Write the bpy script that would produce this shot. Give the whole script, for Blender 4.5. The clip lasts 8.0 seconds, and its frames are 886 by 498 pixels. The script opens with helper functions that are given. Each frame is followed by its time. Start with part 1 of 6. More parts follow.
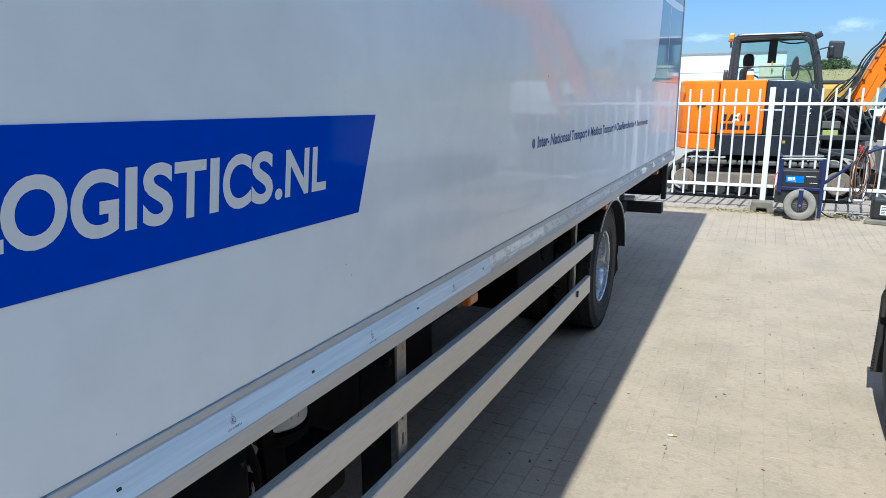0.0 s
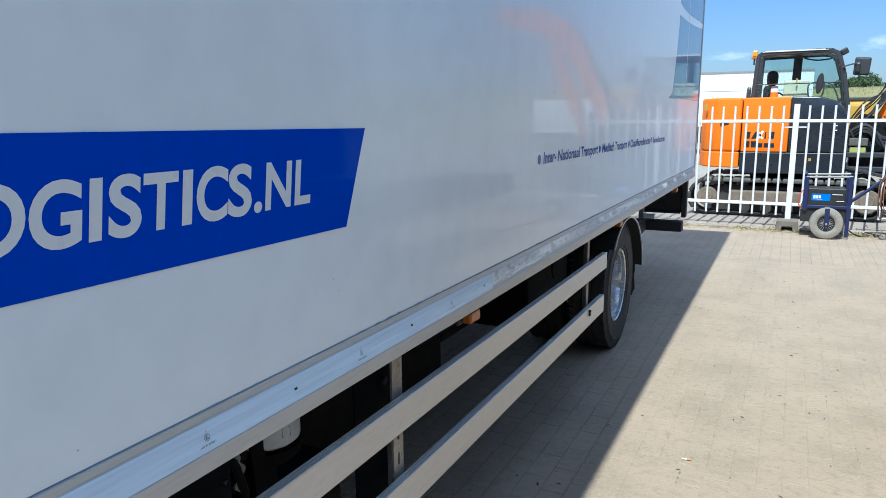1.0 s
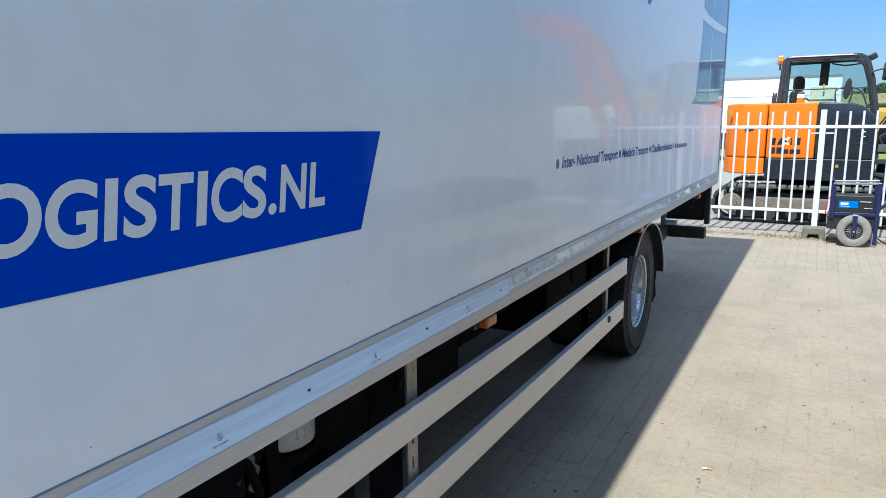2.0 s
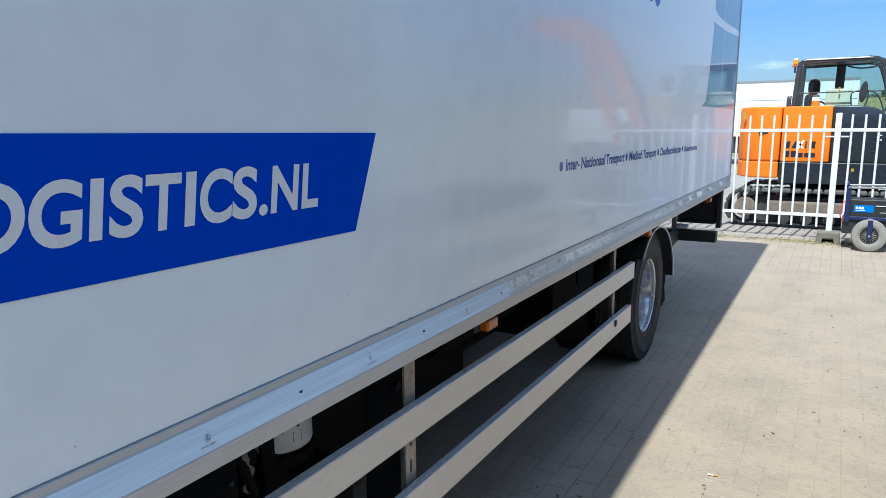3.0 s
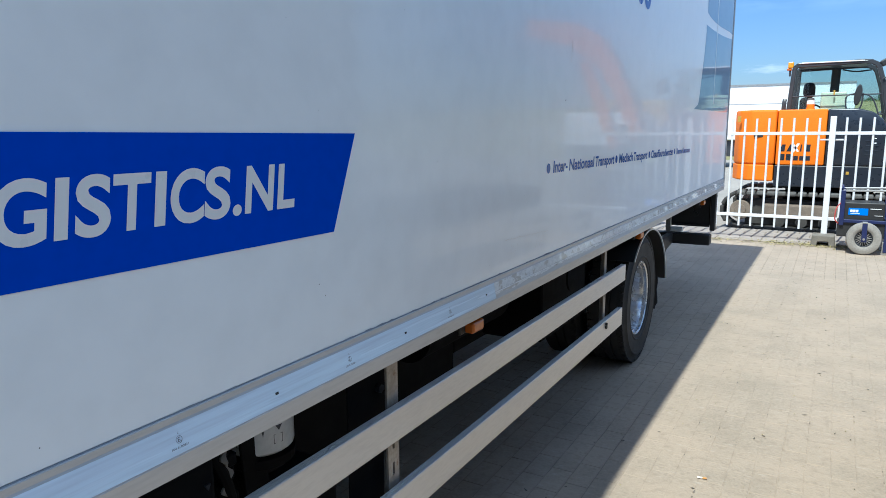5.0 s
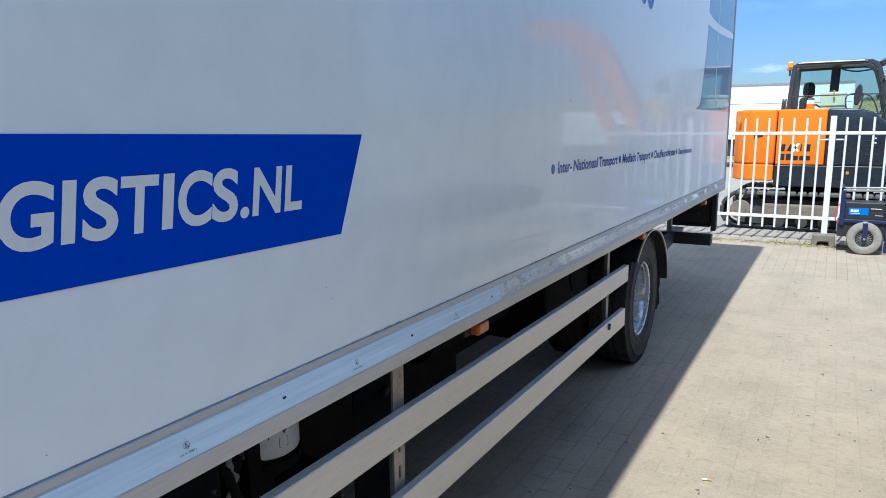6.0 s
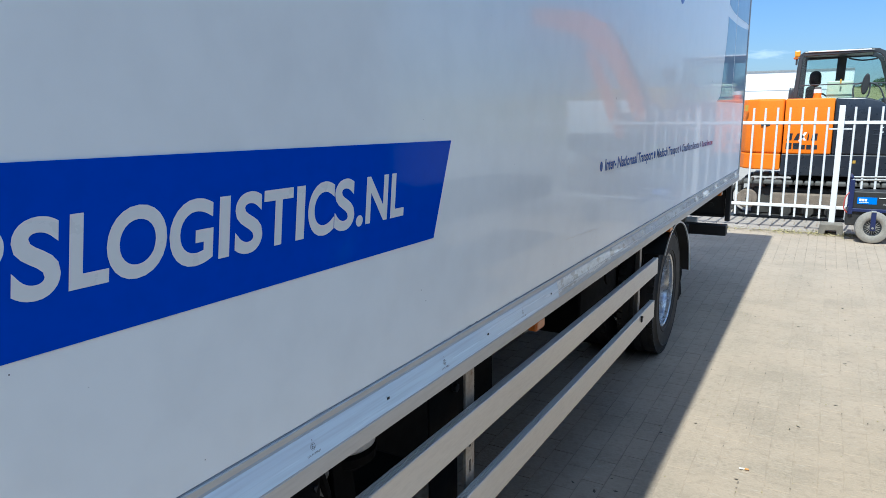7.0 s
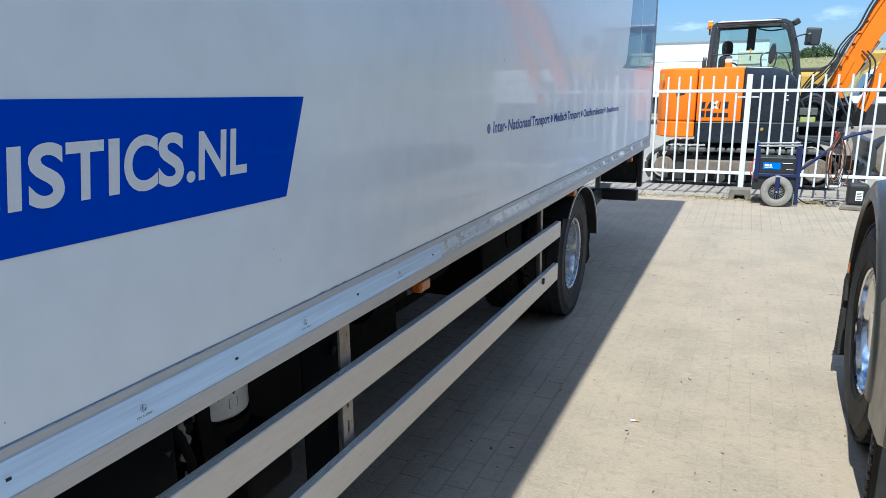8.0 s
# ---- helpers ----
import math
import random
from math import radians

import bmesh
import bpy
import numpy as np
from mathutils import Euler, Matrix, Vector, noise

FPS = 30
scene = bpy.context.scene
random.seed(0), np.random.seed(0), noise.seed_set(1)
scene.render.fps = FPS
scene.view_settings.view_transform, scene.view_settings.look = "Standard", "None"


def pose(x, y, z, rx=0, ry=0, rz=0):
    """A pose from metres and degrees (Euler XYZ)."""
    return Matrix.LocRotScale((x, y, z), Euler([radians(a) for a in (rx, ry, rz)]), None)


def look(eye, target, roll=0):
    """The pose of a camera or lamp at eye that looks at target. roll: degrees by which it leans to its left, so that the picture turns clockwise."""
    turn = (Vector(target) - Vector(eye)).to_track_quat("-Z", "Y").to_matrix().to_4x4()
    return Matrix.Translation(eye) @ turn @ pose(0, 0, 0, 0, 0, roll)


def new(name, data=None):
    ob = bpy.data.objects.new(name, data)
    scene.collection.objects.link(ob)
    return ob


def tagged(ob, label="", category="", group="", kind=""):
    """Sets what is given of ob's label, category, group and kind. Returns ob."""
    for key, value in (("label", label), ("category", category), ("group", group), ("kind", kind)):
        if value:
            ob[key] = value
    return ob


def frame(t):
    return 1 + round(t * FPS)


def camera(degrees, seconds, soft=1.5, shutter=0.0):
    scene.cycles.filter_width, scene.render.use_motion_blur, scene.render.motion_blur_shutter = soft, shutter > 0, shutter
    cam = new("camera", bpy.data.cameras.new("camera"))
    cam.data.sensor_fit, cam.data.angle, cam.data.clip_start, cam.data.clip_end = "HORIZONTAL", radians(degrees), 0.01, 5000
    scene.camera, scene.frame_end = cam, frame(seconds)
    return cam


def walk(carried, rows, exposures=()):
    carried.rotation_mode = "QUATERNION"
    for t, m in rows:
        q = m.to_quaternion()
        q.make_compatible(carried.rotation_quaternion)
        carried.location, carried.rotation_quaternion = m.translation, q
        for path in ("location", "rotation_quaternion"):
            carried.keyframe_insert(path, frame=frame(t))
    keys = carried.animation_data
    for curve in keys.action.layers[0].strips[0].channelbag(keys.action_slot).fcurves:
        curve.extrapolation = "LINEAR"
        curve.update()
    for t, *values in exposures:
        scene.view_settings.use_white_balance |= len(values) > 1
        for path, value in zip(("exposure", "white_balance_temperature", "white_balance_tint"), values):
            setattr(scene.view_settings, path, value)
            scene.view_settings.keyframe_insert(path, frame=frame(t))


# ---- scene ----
cam = camera(66.2, 8.0, soft=0.8)
PATH = [
    (0, (0.85, -1.134, 1.611), (0.026, 0.636, 1.177), -0.2),
    (0.5, (0.888, -1.077, 1.592), (0.036, 0.688, 1.196), -0.5),
    (1, (0.912, -1.071, 1.594), (0.018, 0.678, 1.216), -0.5),
    (1.5, (0.918, -1.069, 1.591), (-0.006, 0.666, 1.223), -0.5),
    (3, (0.961, -1.035, 1.583), (-0.025, 0.669, 1.232), -0.4),
    (3.5, (0.983, -1.019, 1.583), (-0.005, 0.685, 1.234), -0.4),
    (4, (0.997, -1.015, 1.582), (0.008, 0.69, 1.239), -0.4),
    (4.5, (1.001, -1.011, 1.575), (0.015, 0.696, 1.234), -0.4),
    (6, (0.97, -1.004, 1.579), (-0.009, 0.706, 1.237), -0.4),
    (6.5, (0.919, -1.038, 1.588), (-0.057, 0.672, 1.239), -0.5),
    (6.8, (0.841, -1.105, 1.617), (-0.1315, 0.6028, 1.2475), -0.5),
    (7, (0.793, -1.145, 1.626), (-0.169, 0.566, 1.247), -0.5),
    (7.2, (0.760, -1.178, 1.647), (-0.174, 0.542, 1.246), -0.5),
    (7.5, (0.812, -1.176, 1.632), (-0.053, 0.577, 1.207), -0.4),
    (7.8, (0.907, -1.090, 1.601), (0.0975, 0.6855, 1.156), -0.55),
    (8, (0.967, -1.06, 1.587), (0.174, 0.718, 1.128), -0.6),
]
EXPOSURE, KELVIN, TINT = 0.83, 5080, 1
walk(cam, [(t, look(eye, target, roll)) for t, eye, target, roll in PATH], exposures=[(0, EXPOSURE, KELVIN, TINT), (8, EXPOSURE, KELVIN, TINT)])

# ---- world and sun ----
TOP = 3.68                                  # roof edge of the box body
SUN_WAY = Vector((0.232, 2.47, -TOP)).normalized()
elevation = math.asin(-SUN_WAY.z)
world = bpy.data.worlds.new("sky")
scene.world = world
world.use_nodes = True
wn, wl = world.node_tree.nodes, world.node_tree.links
wn.clear()
w_out = wn.new("ShaderNodeOutputWorld")
w_bg = wn.new("ShaderNodeBackground")
w_sky = wn.new("ShaderNodeTexSky")
w_sky.sky_type = 'NISHITA'
w_sky.sun_disc = False
w_sky.sun_elevation = elevation
w_sky.sun_rotation = math.atan2(-SUN_WAY.x, -SUN_WAY.y)
w_sky.air_density = 1.35
w_sky.dust_density = 0.7
w_sky.ozone_density = 3.0
w_bg.inputs["Strength"].default_value = 0.073
# broken clouds added overhead for more sky light, faded out low down to stay unseen
w_co = wn.new("ShaderNodeTexCoord")
w_xyz = wn.new("ShaderNodeSeparateXYZ")
wl.new(w_co.outputs["Generated"], w_xyz.inputs["Vector"])


def w_math(op, a, b):
    """One sum on the sky's sockets or numbers."""
    node = wn.new("ShaderNodeMath")
    node.operation = op
    for k, v in enumerate((a, b)):
        if isinstance(v, (int, float)):
            node.inputs[k].default_value = v
        else:
            wl.new(v, node.inputs[k])
    return node.outputs["Value"]


w_up = w_math('ADD', w_math('MAXIMUM', w_xyz.outputs["Z"], 0.0), 0.12)
w_layer = wn.new("ShaderNodeCombineXYZ")
wl.new(w_math('DIVIDE', w_xyz.outputs["X"], w_up), w_layer.inputs["X"])
wl.new(w_math('DIVIDE', w_xyz.outputs["Y"], w_up), w_layer.inputs["Y"])
w_noise = wn.new("ShaderNodeTexNoise")
w_noise.inputs["Scale"].default_value = 1.7
w_noise.inputs["Detail"].default_value = 7.0
w_noise.inputs["Roughness"].default_value = 0.55
wl.new(w_layer.outputs["Vector"], w_noise.inputs["Vector"])
w_cover = wn.new("ShaderNodeMapRange")
w_cover.inputs["From Min"].default_value, w_cover.inputs["From Max"].default_value = 0.47, 0.64
wl.new(w_noise.outputs["Fac"], w_cover.inputs["Value"])
w_low_fade = wn.new("ShaderNodeMapRange")
w_low_fade.inputs["From Min"].default_value, w_low_fade.inputs["From Max"].default_value = 0.14, 0.34
wl.new(w_xyz.outputs["Z"], w_low_fade.inputs["Value"])
w_mix = wn.new("ShaderNodeMix")
w_mix.data_type = 'RGBA'
w_mix.inputs["B"].default_value = (12.8, 14.4, 15.6, 1)
wl.new(w_math('MULTIPLY', w_math('MULTIPLY', w_cover.outputs["Result"], w_low_fade.outputs["Result"]), 1.0), w_mix.inputs["Factor"])
w_tint = wn.new("ShaderNodeMix")              # deep blue of a clear summer noon
w_tint.data_type, w_tint.blend_type = 'RGBA', 'MULTIPLY'
w_tint.inputs["Factor"].default_value = 1.0
w_tint.inputs["B"].default_value = (0.64, 0.725, 0.955, 1)
wl.new(w_sky.outputs["Color"], w_tint.inputs["A"])
wl.new(w_tint.outputs["Result"], w_mix.inputs["A"])


def small_cloud(way, half, seed, sky_out):
    """A small fair-weather cloud low over the dike: frayed ellipse round one direction of the sky."""
    off = wn.new("ShaderNodeVectorMath")
    off.operation = 'SUBTRACT'
    off.inputs[1].default_value = way
    wide = wn.new("ShaderNodeVectorMath")
    wide.operation = 'DIVIDE'
    wide.inputs[1].default_value = half
    far = wn.new("ShaderNodeVectorMath")
    far.operation = 'LENGTH'
    fray = wn.new("ShaderNodeTexNoise")
    fray.inputs["Scale"].default_value = 1.3
    fray.inputs["Detail"].default_value = 6.0
    fray.inputs["Roughness"].default_value = 0.62
    shift = wn.new("ShaderNodeVectorMath")
    shift.inputs[1].default_value = (seed, 0, 0)
    rim = wn.new("ShaderNodeMath")
    rim.operation = 'MULTIPLY_ADD'
    rim.inputs[1].default_value = 2.6
    ramp = wn.new("ShaderNodeMapRange")
    ramp.inputs["From Min"].default_value, ramp.inputs["From Max"].default_value = 2.35, 1.3
    ramp.inputs["To Min"].default_value, ramp.inputs["To Max"].default_value = 0.0, 0.36
    mix = wn.new("ShaderNodeMix")
    mix.data_type = 'RGBA'
    mix.inputs["B"].default_value = (9.5, 9.6, 9.8, 1)
    wl.new(w_co.outputs["Generated"], off.inputs[0])
    wl.new(off.outputs["Vector"], wide.inputs[0])
    wl.new(wide.outputs["Vector"], far.inputs[0])
    wl.new(wide.outputs["Vector"], shift.inputs[0])
    wl.new(shift.outputs["Vector"], fray.inputs["Vector"])
    wl.new(fray.outputs["Fac"], rim.inputs[0])
    wl.new(far.outputs["Value"], rim.inputs[2])
    wl.new(rim.outputs["Value"], ramp.inputs["Value"])
    wl.new(ramp.outputs["Result"], mix.inputs["Factor"])
    wl.new(sky_out, mix.inputs["A"])
    return mix.outputs["Result"]


w_sky_out = small_cloud((-0.082, 0.9937, 0.0766), (0.030, 0.2, 0.0065), 3.0, w_mix.outputs["Result"])
w_sky_out = small_cloud((0.087, 0.9926, 0.085), (0.026, 0.2, 0.009), 11.0, w_sky_out)
wl.new(w_sky_out, w_bg.inputs["Color"])
wl.new(w_bg.outputs["Background"], w_out.inputs["Surface"])

sun = new("sun", bpy.data.lights.new("sun", 'SUN'))
sun.data.energy = 4.05
sun.data.angle = radians(0.53)
sun.data.color = (1.0, 0.89, 0.70)
sun.matrix_world = Matrix.Translation((-2, -10, 15)) @ SUN_WAY.to_track_quat("-Z", "Y").to_matrix().to_4x4()


# ---- materials ----
def mat(name, color, rough=0.5, metal=0.0, second=None, amount=0.5, scale=6.0, fine=60.0, bump=0.0, bump_scale=120.0,
        coat=0.0, spots=None, spot_scale=3.0, spot_level=0.62, piece=0.0, stretch=(1, 1, 1), rough_var=0.12, spec=0.5, drift=None, chips=None):
    """Painted, metal or mineral surface: base colour mottled towards a second one at two scales, optional stains, fine relief."""
    m = bpy.data.materials.new(name)
    m.use_nodes = True
    n, l = m.node_tree.nodes, m.node_tree.links
    b = n["Principled BSDF"]
    co = n.new("ShaderNodeTexCoord")
    mp = n.new("ShaderNodeMapping")
    mp.inputs["Scale"].default_value = stretch
    laid = n.new("ShaderNodeNewGeometry")           # laid pieces share one ground-wide pattern
    l.new(laid.outputs["Position"] if drift else co.outputs["Object"], mp.inputs["Vector"])

    def noise_tex(s, detail=4.0):
        t = n.new("ShaderNodeTexNoise")
        t.inputs["Scale"].default_value = s
        t.inputs["Detail"].default_value = detail
        l.new(mp.outputs["Vector"], t.inputs["Vector"])
        return t.outputs["Fac"]

    def mixed(fac, a, bb):
        x = n.new("ShaderNodeMix")
        x.data_type = 'RGBA'
        for socket, v in (("Factor", fac), ("A", a), ("B", bb)):
            if isinstance(v, (int, float)):
                x.inputs[socket].default_value = v
            elif isinstance(v, tuple):
                x.inputs[socket].default_value = (*v, 1)
            else:
                l.new(v, x.inputs[socket])
        return x.outputs["Result"]

    def ramp(v, lo, hi, top=1.0):
        r = n.new("ShaderNodeMapRange")
        r.inputs["From Min"].default_value, r.inputs["From Max"].default_value = lo, hi
        r.inputs["To Max"].default_value = top
        l.new(v, r.inputs["Value"])
        return r.outputs["Result"]

    if second is None:
        second = tuple(c * 0.82 for c in color)
    col = mixed(ramp(noise_tex(scale, 6), 0.35, 0.7, amount), color, second)
    col = mixed(ramp(noise_tex(fine, 3), 0.4, 0.75, amount * 0.6), col, tuple(c * 0.7 for c in second))
    if piece:
        info = n.new("ShaderNodeObjectInfo")
        hsv = n.new("ShaderNodeHueSaturation")
        geo = n.new("ShaderNodeNewGeometry")
        add = n.new("ShaderNodeMath")
        add.operation = 'ADD'
        l.new(info.outputs["Random"], add.inputs[0])
        l.new(geo.outputs["Random Per Island"], add.inputs[1])
        fr = n.new("ShaderNodeMath")
        fr.operation = 'FRACT'
        l.new(add.outputs["Value"], fr.inputs[0])
        mr = n.new("ShaderNodeMapRange")
        mr.inputs["To Min"].default_value, mr.inputs["To Max"].default_value = 1 - piece, 1 + piece
        l.new(fr.outputs["Value"], mr.inputs["Value"])
        l.new(mr.outputs["Result"], hsv.inputs["Value"])
        l.new(col, hsv.inputs["Color"])
        col = hsv.outputs["Color"]
    if spots:
        col = mixed(ramp(noise_tex(spot_scale, 8), spot_level, spot_level + 0.06, 0.85), col, spots)
    if drift:                                      # sand swept over pieces and joints alike, in patches
        col = mixed(ramp(noise_tex(2.3, 9), 0.41, 0.60, 0.88), col, drift)
        col = mixed(ramp(noise_tex(23.0, 8), 0.53, 0.68, 0.6), col, tuple(c * 0.72 for c in drift))
    if chips:                                      # pale scrapes and dark soil smears, drawn out across the laying
        wide = n.new("ShaderNodeMapping")
        wide.inputs["Scale"].default_value = (0.36, 1.0, 1.0)
        l.new(laid.outputs["Position"], wide.inputs["Vector"])
        for s, lo, hi, top, c in ((42.0, 0.61, 0.74, 0.35, chips), (9.0, 0.58, 0.74, 0.35, tuple(v * 0.7 for v in color)), (60.0, 0.64, 0.72, 0.5, tuple(v * 0.55 for v in color))):
            t = n.new("ShaderNodeTexNoise")
            t.inputs["Scale"].default_value, t.inputs["Detail"].default_value = s, 5.0
            l.new(wide.outputs["Vector"], t.inputs["Vector"])
            col = mixed(ramp(t.outputs["Fac"], lo, hi, top), col, c)
    l.new(col, b.inputs["Base Color"])
    rr = n.new("ShaderNodeMapRange")
    rr.inputs["To Min"].default_value, rr.inputs["To Max"].default_value = max(rough - rough_var, 0.02), min(rough + rough_var, 1)
    l.new(noise_tex(scale * 2.7, 5), rr.inputs["Value"])
    l.new(rr.outputs["Result"], b.inputs["Roughness"])
    b.inputs["Metallic"].default_value = metal
    b.inputs["Specular IOR Level"].default_value = spec
    if coat:
        b.inputs["Coat Weight"].default_value = coat
        b.inputs["Coat Roughness"].default_value = 0.03
    if bump:
        bp = n.new("ShaderNodeBump")
        bp.inputs["Strength"].default_value = bump
        bp.inputs["Distance"].default_value = 0.004
        l.new(noise_tex(bump_scale, 4), bp.inputs["Height"])
        l.new(bp.outputs["Normal"], b.inputs["Normal"])
    return m


def glass_mat(name, color=(0.8, 0.9, 0.88), alpha=0.25):
    """Tinted pane: mostly clear, with a mirror gloss."""
    m = bpy.data.materials.new(name)
    m.use_nodes = True
    n, l = m.node_tree.nodes, m.node_tree.links
    n.remove(n["Principled BSDF"])
    tr = n.new("ShaderNodeBsdfTransparent")
    tr.inputs["Color"].default_value = (*color, 1)
    gl = n.new("ShaderNodeBsdfGlossy")
    gl.inputs["Roughness"].default_value = 0.02
    fr = n.new("ShaderNodeFresnel")
    fr.inputs["IOR"].default_value = 1.5
    mx = n.new("ShaderNodeMixShader")
    l.new(fr.outputs["Fac"], mx.inputs["Fac"])
    l.new(tr.outputs["BSDF"], mx.inputs[1])
    l.new(gl.outputs["BSDF"], mx.inputs[2])
    l.new(mx.outputs["Shader"], n["Material Output"].inputs["Surface"])
    return m


M_PANEL = mat("white_panel", (0.885, 0.90, 0.895), 0.26, second=(0.855, 0.87, 0.865), amount=0.3, scale=0.7, fine=9, rough_var=0.02, spec=0.5, coat=0.45, bump=0.035, bump_scale=2.2)


def dusty(m, color, low, high, scale):
    """A thin uneven film of dull road dust over a glossy surface."""
    n, l = m.node_tree.nodes, m.node_tree.links
    dull = n.new("ShaderNodeBsdfDiffuse")
    dull.inputs["Color"].default_value = (*color, 1)
    co = n.new("ShaderNodeTexCoord")
    t = n.new("ShaderNodeTexNoise")
    t.inputs["Scale"].default_value = scale
    t.inputs["Detail"].default_value = 5.0
    l.new(co.outputs["Object"], t.inputs["Vector"])
    r = n.new("ShaderNodeMapRange")
    r.inputs["From Min"].default_value, r.inputs["From Max"].default_value = 0.35, 0.65
    r.inputs["To Min"].default_value, r.inputs["To Max"].default_value = low, high
    l.new(t.outputs["Fac"], r.inputs["Value"])
    mx = n.new("ShaderNodeMixShader")
    l.new(r.outputs["Result"], mx.inputs["Fac"])
    l.new(n["Principled BSDF"].outputs["BSDF"], mx.inputs[1])
    l.new(dull.outputs["BSDF"], mx.inputs[2])
    l.new(mx.outputs["Shader"], n["Material Output"].inputs["Surface"])


panel_bsdf = M_PANEL.node_tree.nodes["Principled BSDF"]
panel_bsdf.inputs["Sheen Weight"].default_value = 1.0             # full sheen added to brighten the panel at a glancing view
panel_bsdf.inputs["Sheen Roughness"].default_value = 0.35
dusty(M_PANEL, (0.87, 0.88, 0.87), 0.06, 0.16, 1.6)
M_BLUE = mat("blue_vinyl", (0.0006, 0.060, 0.52), 0.07, second=(0.0006, 0.068, 0.55), amount=0.4, scale=2.0, fine=30, rough_var=0.02, spec=0.06, bump=0.06, bump_scale=2.2)
M_LETTER = mat("white_vinyl", (0.78, 0.78, 0.77), 0.3, amount=0.1)
M_INK = mat("blue_ink", (0.012, 0.085, 0.36), 0.1, amount=0.2, spec=0.2)
M_SKYINK = mat("light_blue_ink", (0.004, 0.085, 0.42), 0.3, amount=0.2)
M_FILM = mat("blue_film", (0.25, 0.35, 0.50), 0.05, second=(0.27, 0.37, 0.52), amount=0.4, scale=2, fine=20, rough_var=0.01, spec=0.5)
dusty(M_FILM, (0.42, 0.50, 0.60), 0.22, 0.36, 1.6)
M_ALU = mat("anodised_aluminium", (0.59, 0.635, 0.69), 0.36, metal=0.75, second=(0.51, 0.55, 0.60), amount=0.4, scale=3, fine=140, bump=0.05, bump_scale=300, stretch=(1, 0.15, 1))
M_ALU_WORN = mat("galvanised_steel_worn", (0.42, 0.385, 0.34), 0.5, metal=0.4, second=(0.27, 0.225, 0.18), amount=0.8, scale=14, fine=90, bump=0.15, bump_scale=160, spots=(0.20, 0.11, 0.06), spot_scale=22, spot_level=0.64)
M_RAIL = mat("weathered_rail_aluminium", (0.67, 0.645, 0.61), 0.40, metal=0.45, second=(0.59, 0.565, 0.535), amount=0.4, scale=3, fine=140, bump=0.05, bump_scale=300, stretch=(1, 0.15, 1))
M_TAPE = mat("reflective_white_tape", (0.76, 0.88, 0.97), 0.25, second=(0.66, 0.73, 0.84), amount=0.6, scale=7, fine=40, stretch=(1, 0.12, 4), coat=0.4)
M_TAPE_WORN = mat("worn_reflective_tape", (0.88, 0.88, 0.87), 0.32, second=(0.72, 0.72, 0.71), amount=0.9, scale=16, fine=70, spots=(0.50, 0.465, 0.41), spot_scale=26, spot_level=0.545, bump=0.06, bump_scale=40, stretch=(1, 0.6, 1.4), coat=0.8)
M_EDGE = mat("grey_edge_profile", (0.53, 0.53, 0.535), 0.42, metal=0.25, second=(0.46, 0.465, 0.475), amount=0.5, scale=3, fine=120, bump=0.05, bump_scale=300, stretch=(1, 0.12, 1))
# near-black base: the deep shade under the body is put into the colour
M_UNDERSHADE = mat("shade_black_gear", (0.006, 0.006, 0.0065), 0.8, second=(0.012, 0.011, 0.010), amount=0.6, scale=6, fine=40, bump=0.2, spec=0.12)
M_SEAL = mat("grey_sealant", (0.30, 0.33, 0.37), 0.6)
M_HOLE = mat("dark_hole", (0.03, 0.032, 0.036), 0.8)
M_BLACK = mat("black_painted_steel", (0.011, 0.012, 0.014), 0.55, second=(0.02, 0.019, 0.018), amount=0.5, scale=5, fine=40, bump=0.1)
# base darkened so the shade under the bodies is in the colour
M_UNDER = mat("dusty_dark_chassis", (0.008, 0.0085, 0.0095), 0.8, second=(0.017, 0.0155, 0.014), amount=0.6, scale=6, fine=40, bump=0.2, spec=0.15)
M_PLASTIC = mat("black_plastic", (0.02, 0.02, 0.021), 0.45, second=(0.035, 0.034, 0.033), amount=0.4, scale=8, bump=0.1)
M_RUBBER = mat("tyre_rubber", (0.026, 0.0262, 0.027), 0.7, second=(0.05, 0.047, 0.044), amount=0.7, scale=7, fine=60, bump=0.25, bump_scale=90, spec=0.25)
M_TREAD = mat("dusty_tread_rubber", (0.045, 0.043, 0.040), 0.8, second=(0.022, 0.022, 0.022), amount=0.8, scale=9, fine=60, bump=0.25, bump_scale=90, spec=0.2)
M_RIM = mat("silver_painted_rim", (0.56, 0.575, 0.60), 0.26, metal=0.7, second=(0.40, 0.405, 0.41), amount=0.35, scale=7, fine=50)
M_CHROME = mat("polished_rim", (0.75, 0.76, 0.78), 0.12, metal=1.0, second=(0.6, 0.6, 0.6), amount=0.3, scale=6)
M_AMBER = mat("amber_lens", (0.55, 0.16, 0.02), 0.2, second=(0.36, 0.09, 0.012), amount=0.5, scale=40)
M_FILTER = mat("white_filter_can", (0.72, 0.72, 0.70), 0.35, second=(0.6, 0.6, 0.58), amount=0.4, scale=12)
M_BAND = mat("dark_print", (0.06, 0.06, 0.07), 0.5)
M_SCUFF = mat("scuff_mark", (0.74, 0.715, 0.67), 0.5, second=(0.66, 0.63, 0.57), amount=0.8, scale=40, fine=160)
M_BRICK = mat("concrete_paver", (0.367, 0.292, 0.218), 0.88, second=(0.304, 0.245, 0.180), amount=0.9, scale=1.6, fine=60, bump=0.9, bump_scale=70, piece=0.04, spots=(0.250, 0.205, 0.153), spot_scale=13, spot_level=0.64, rough_var=0.05, drift=(0.367, 0.288, 0.211), chips=(0.470, 0.410, 0.340))
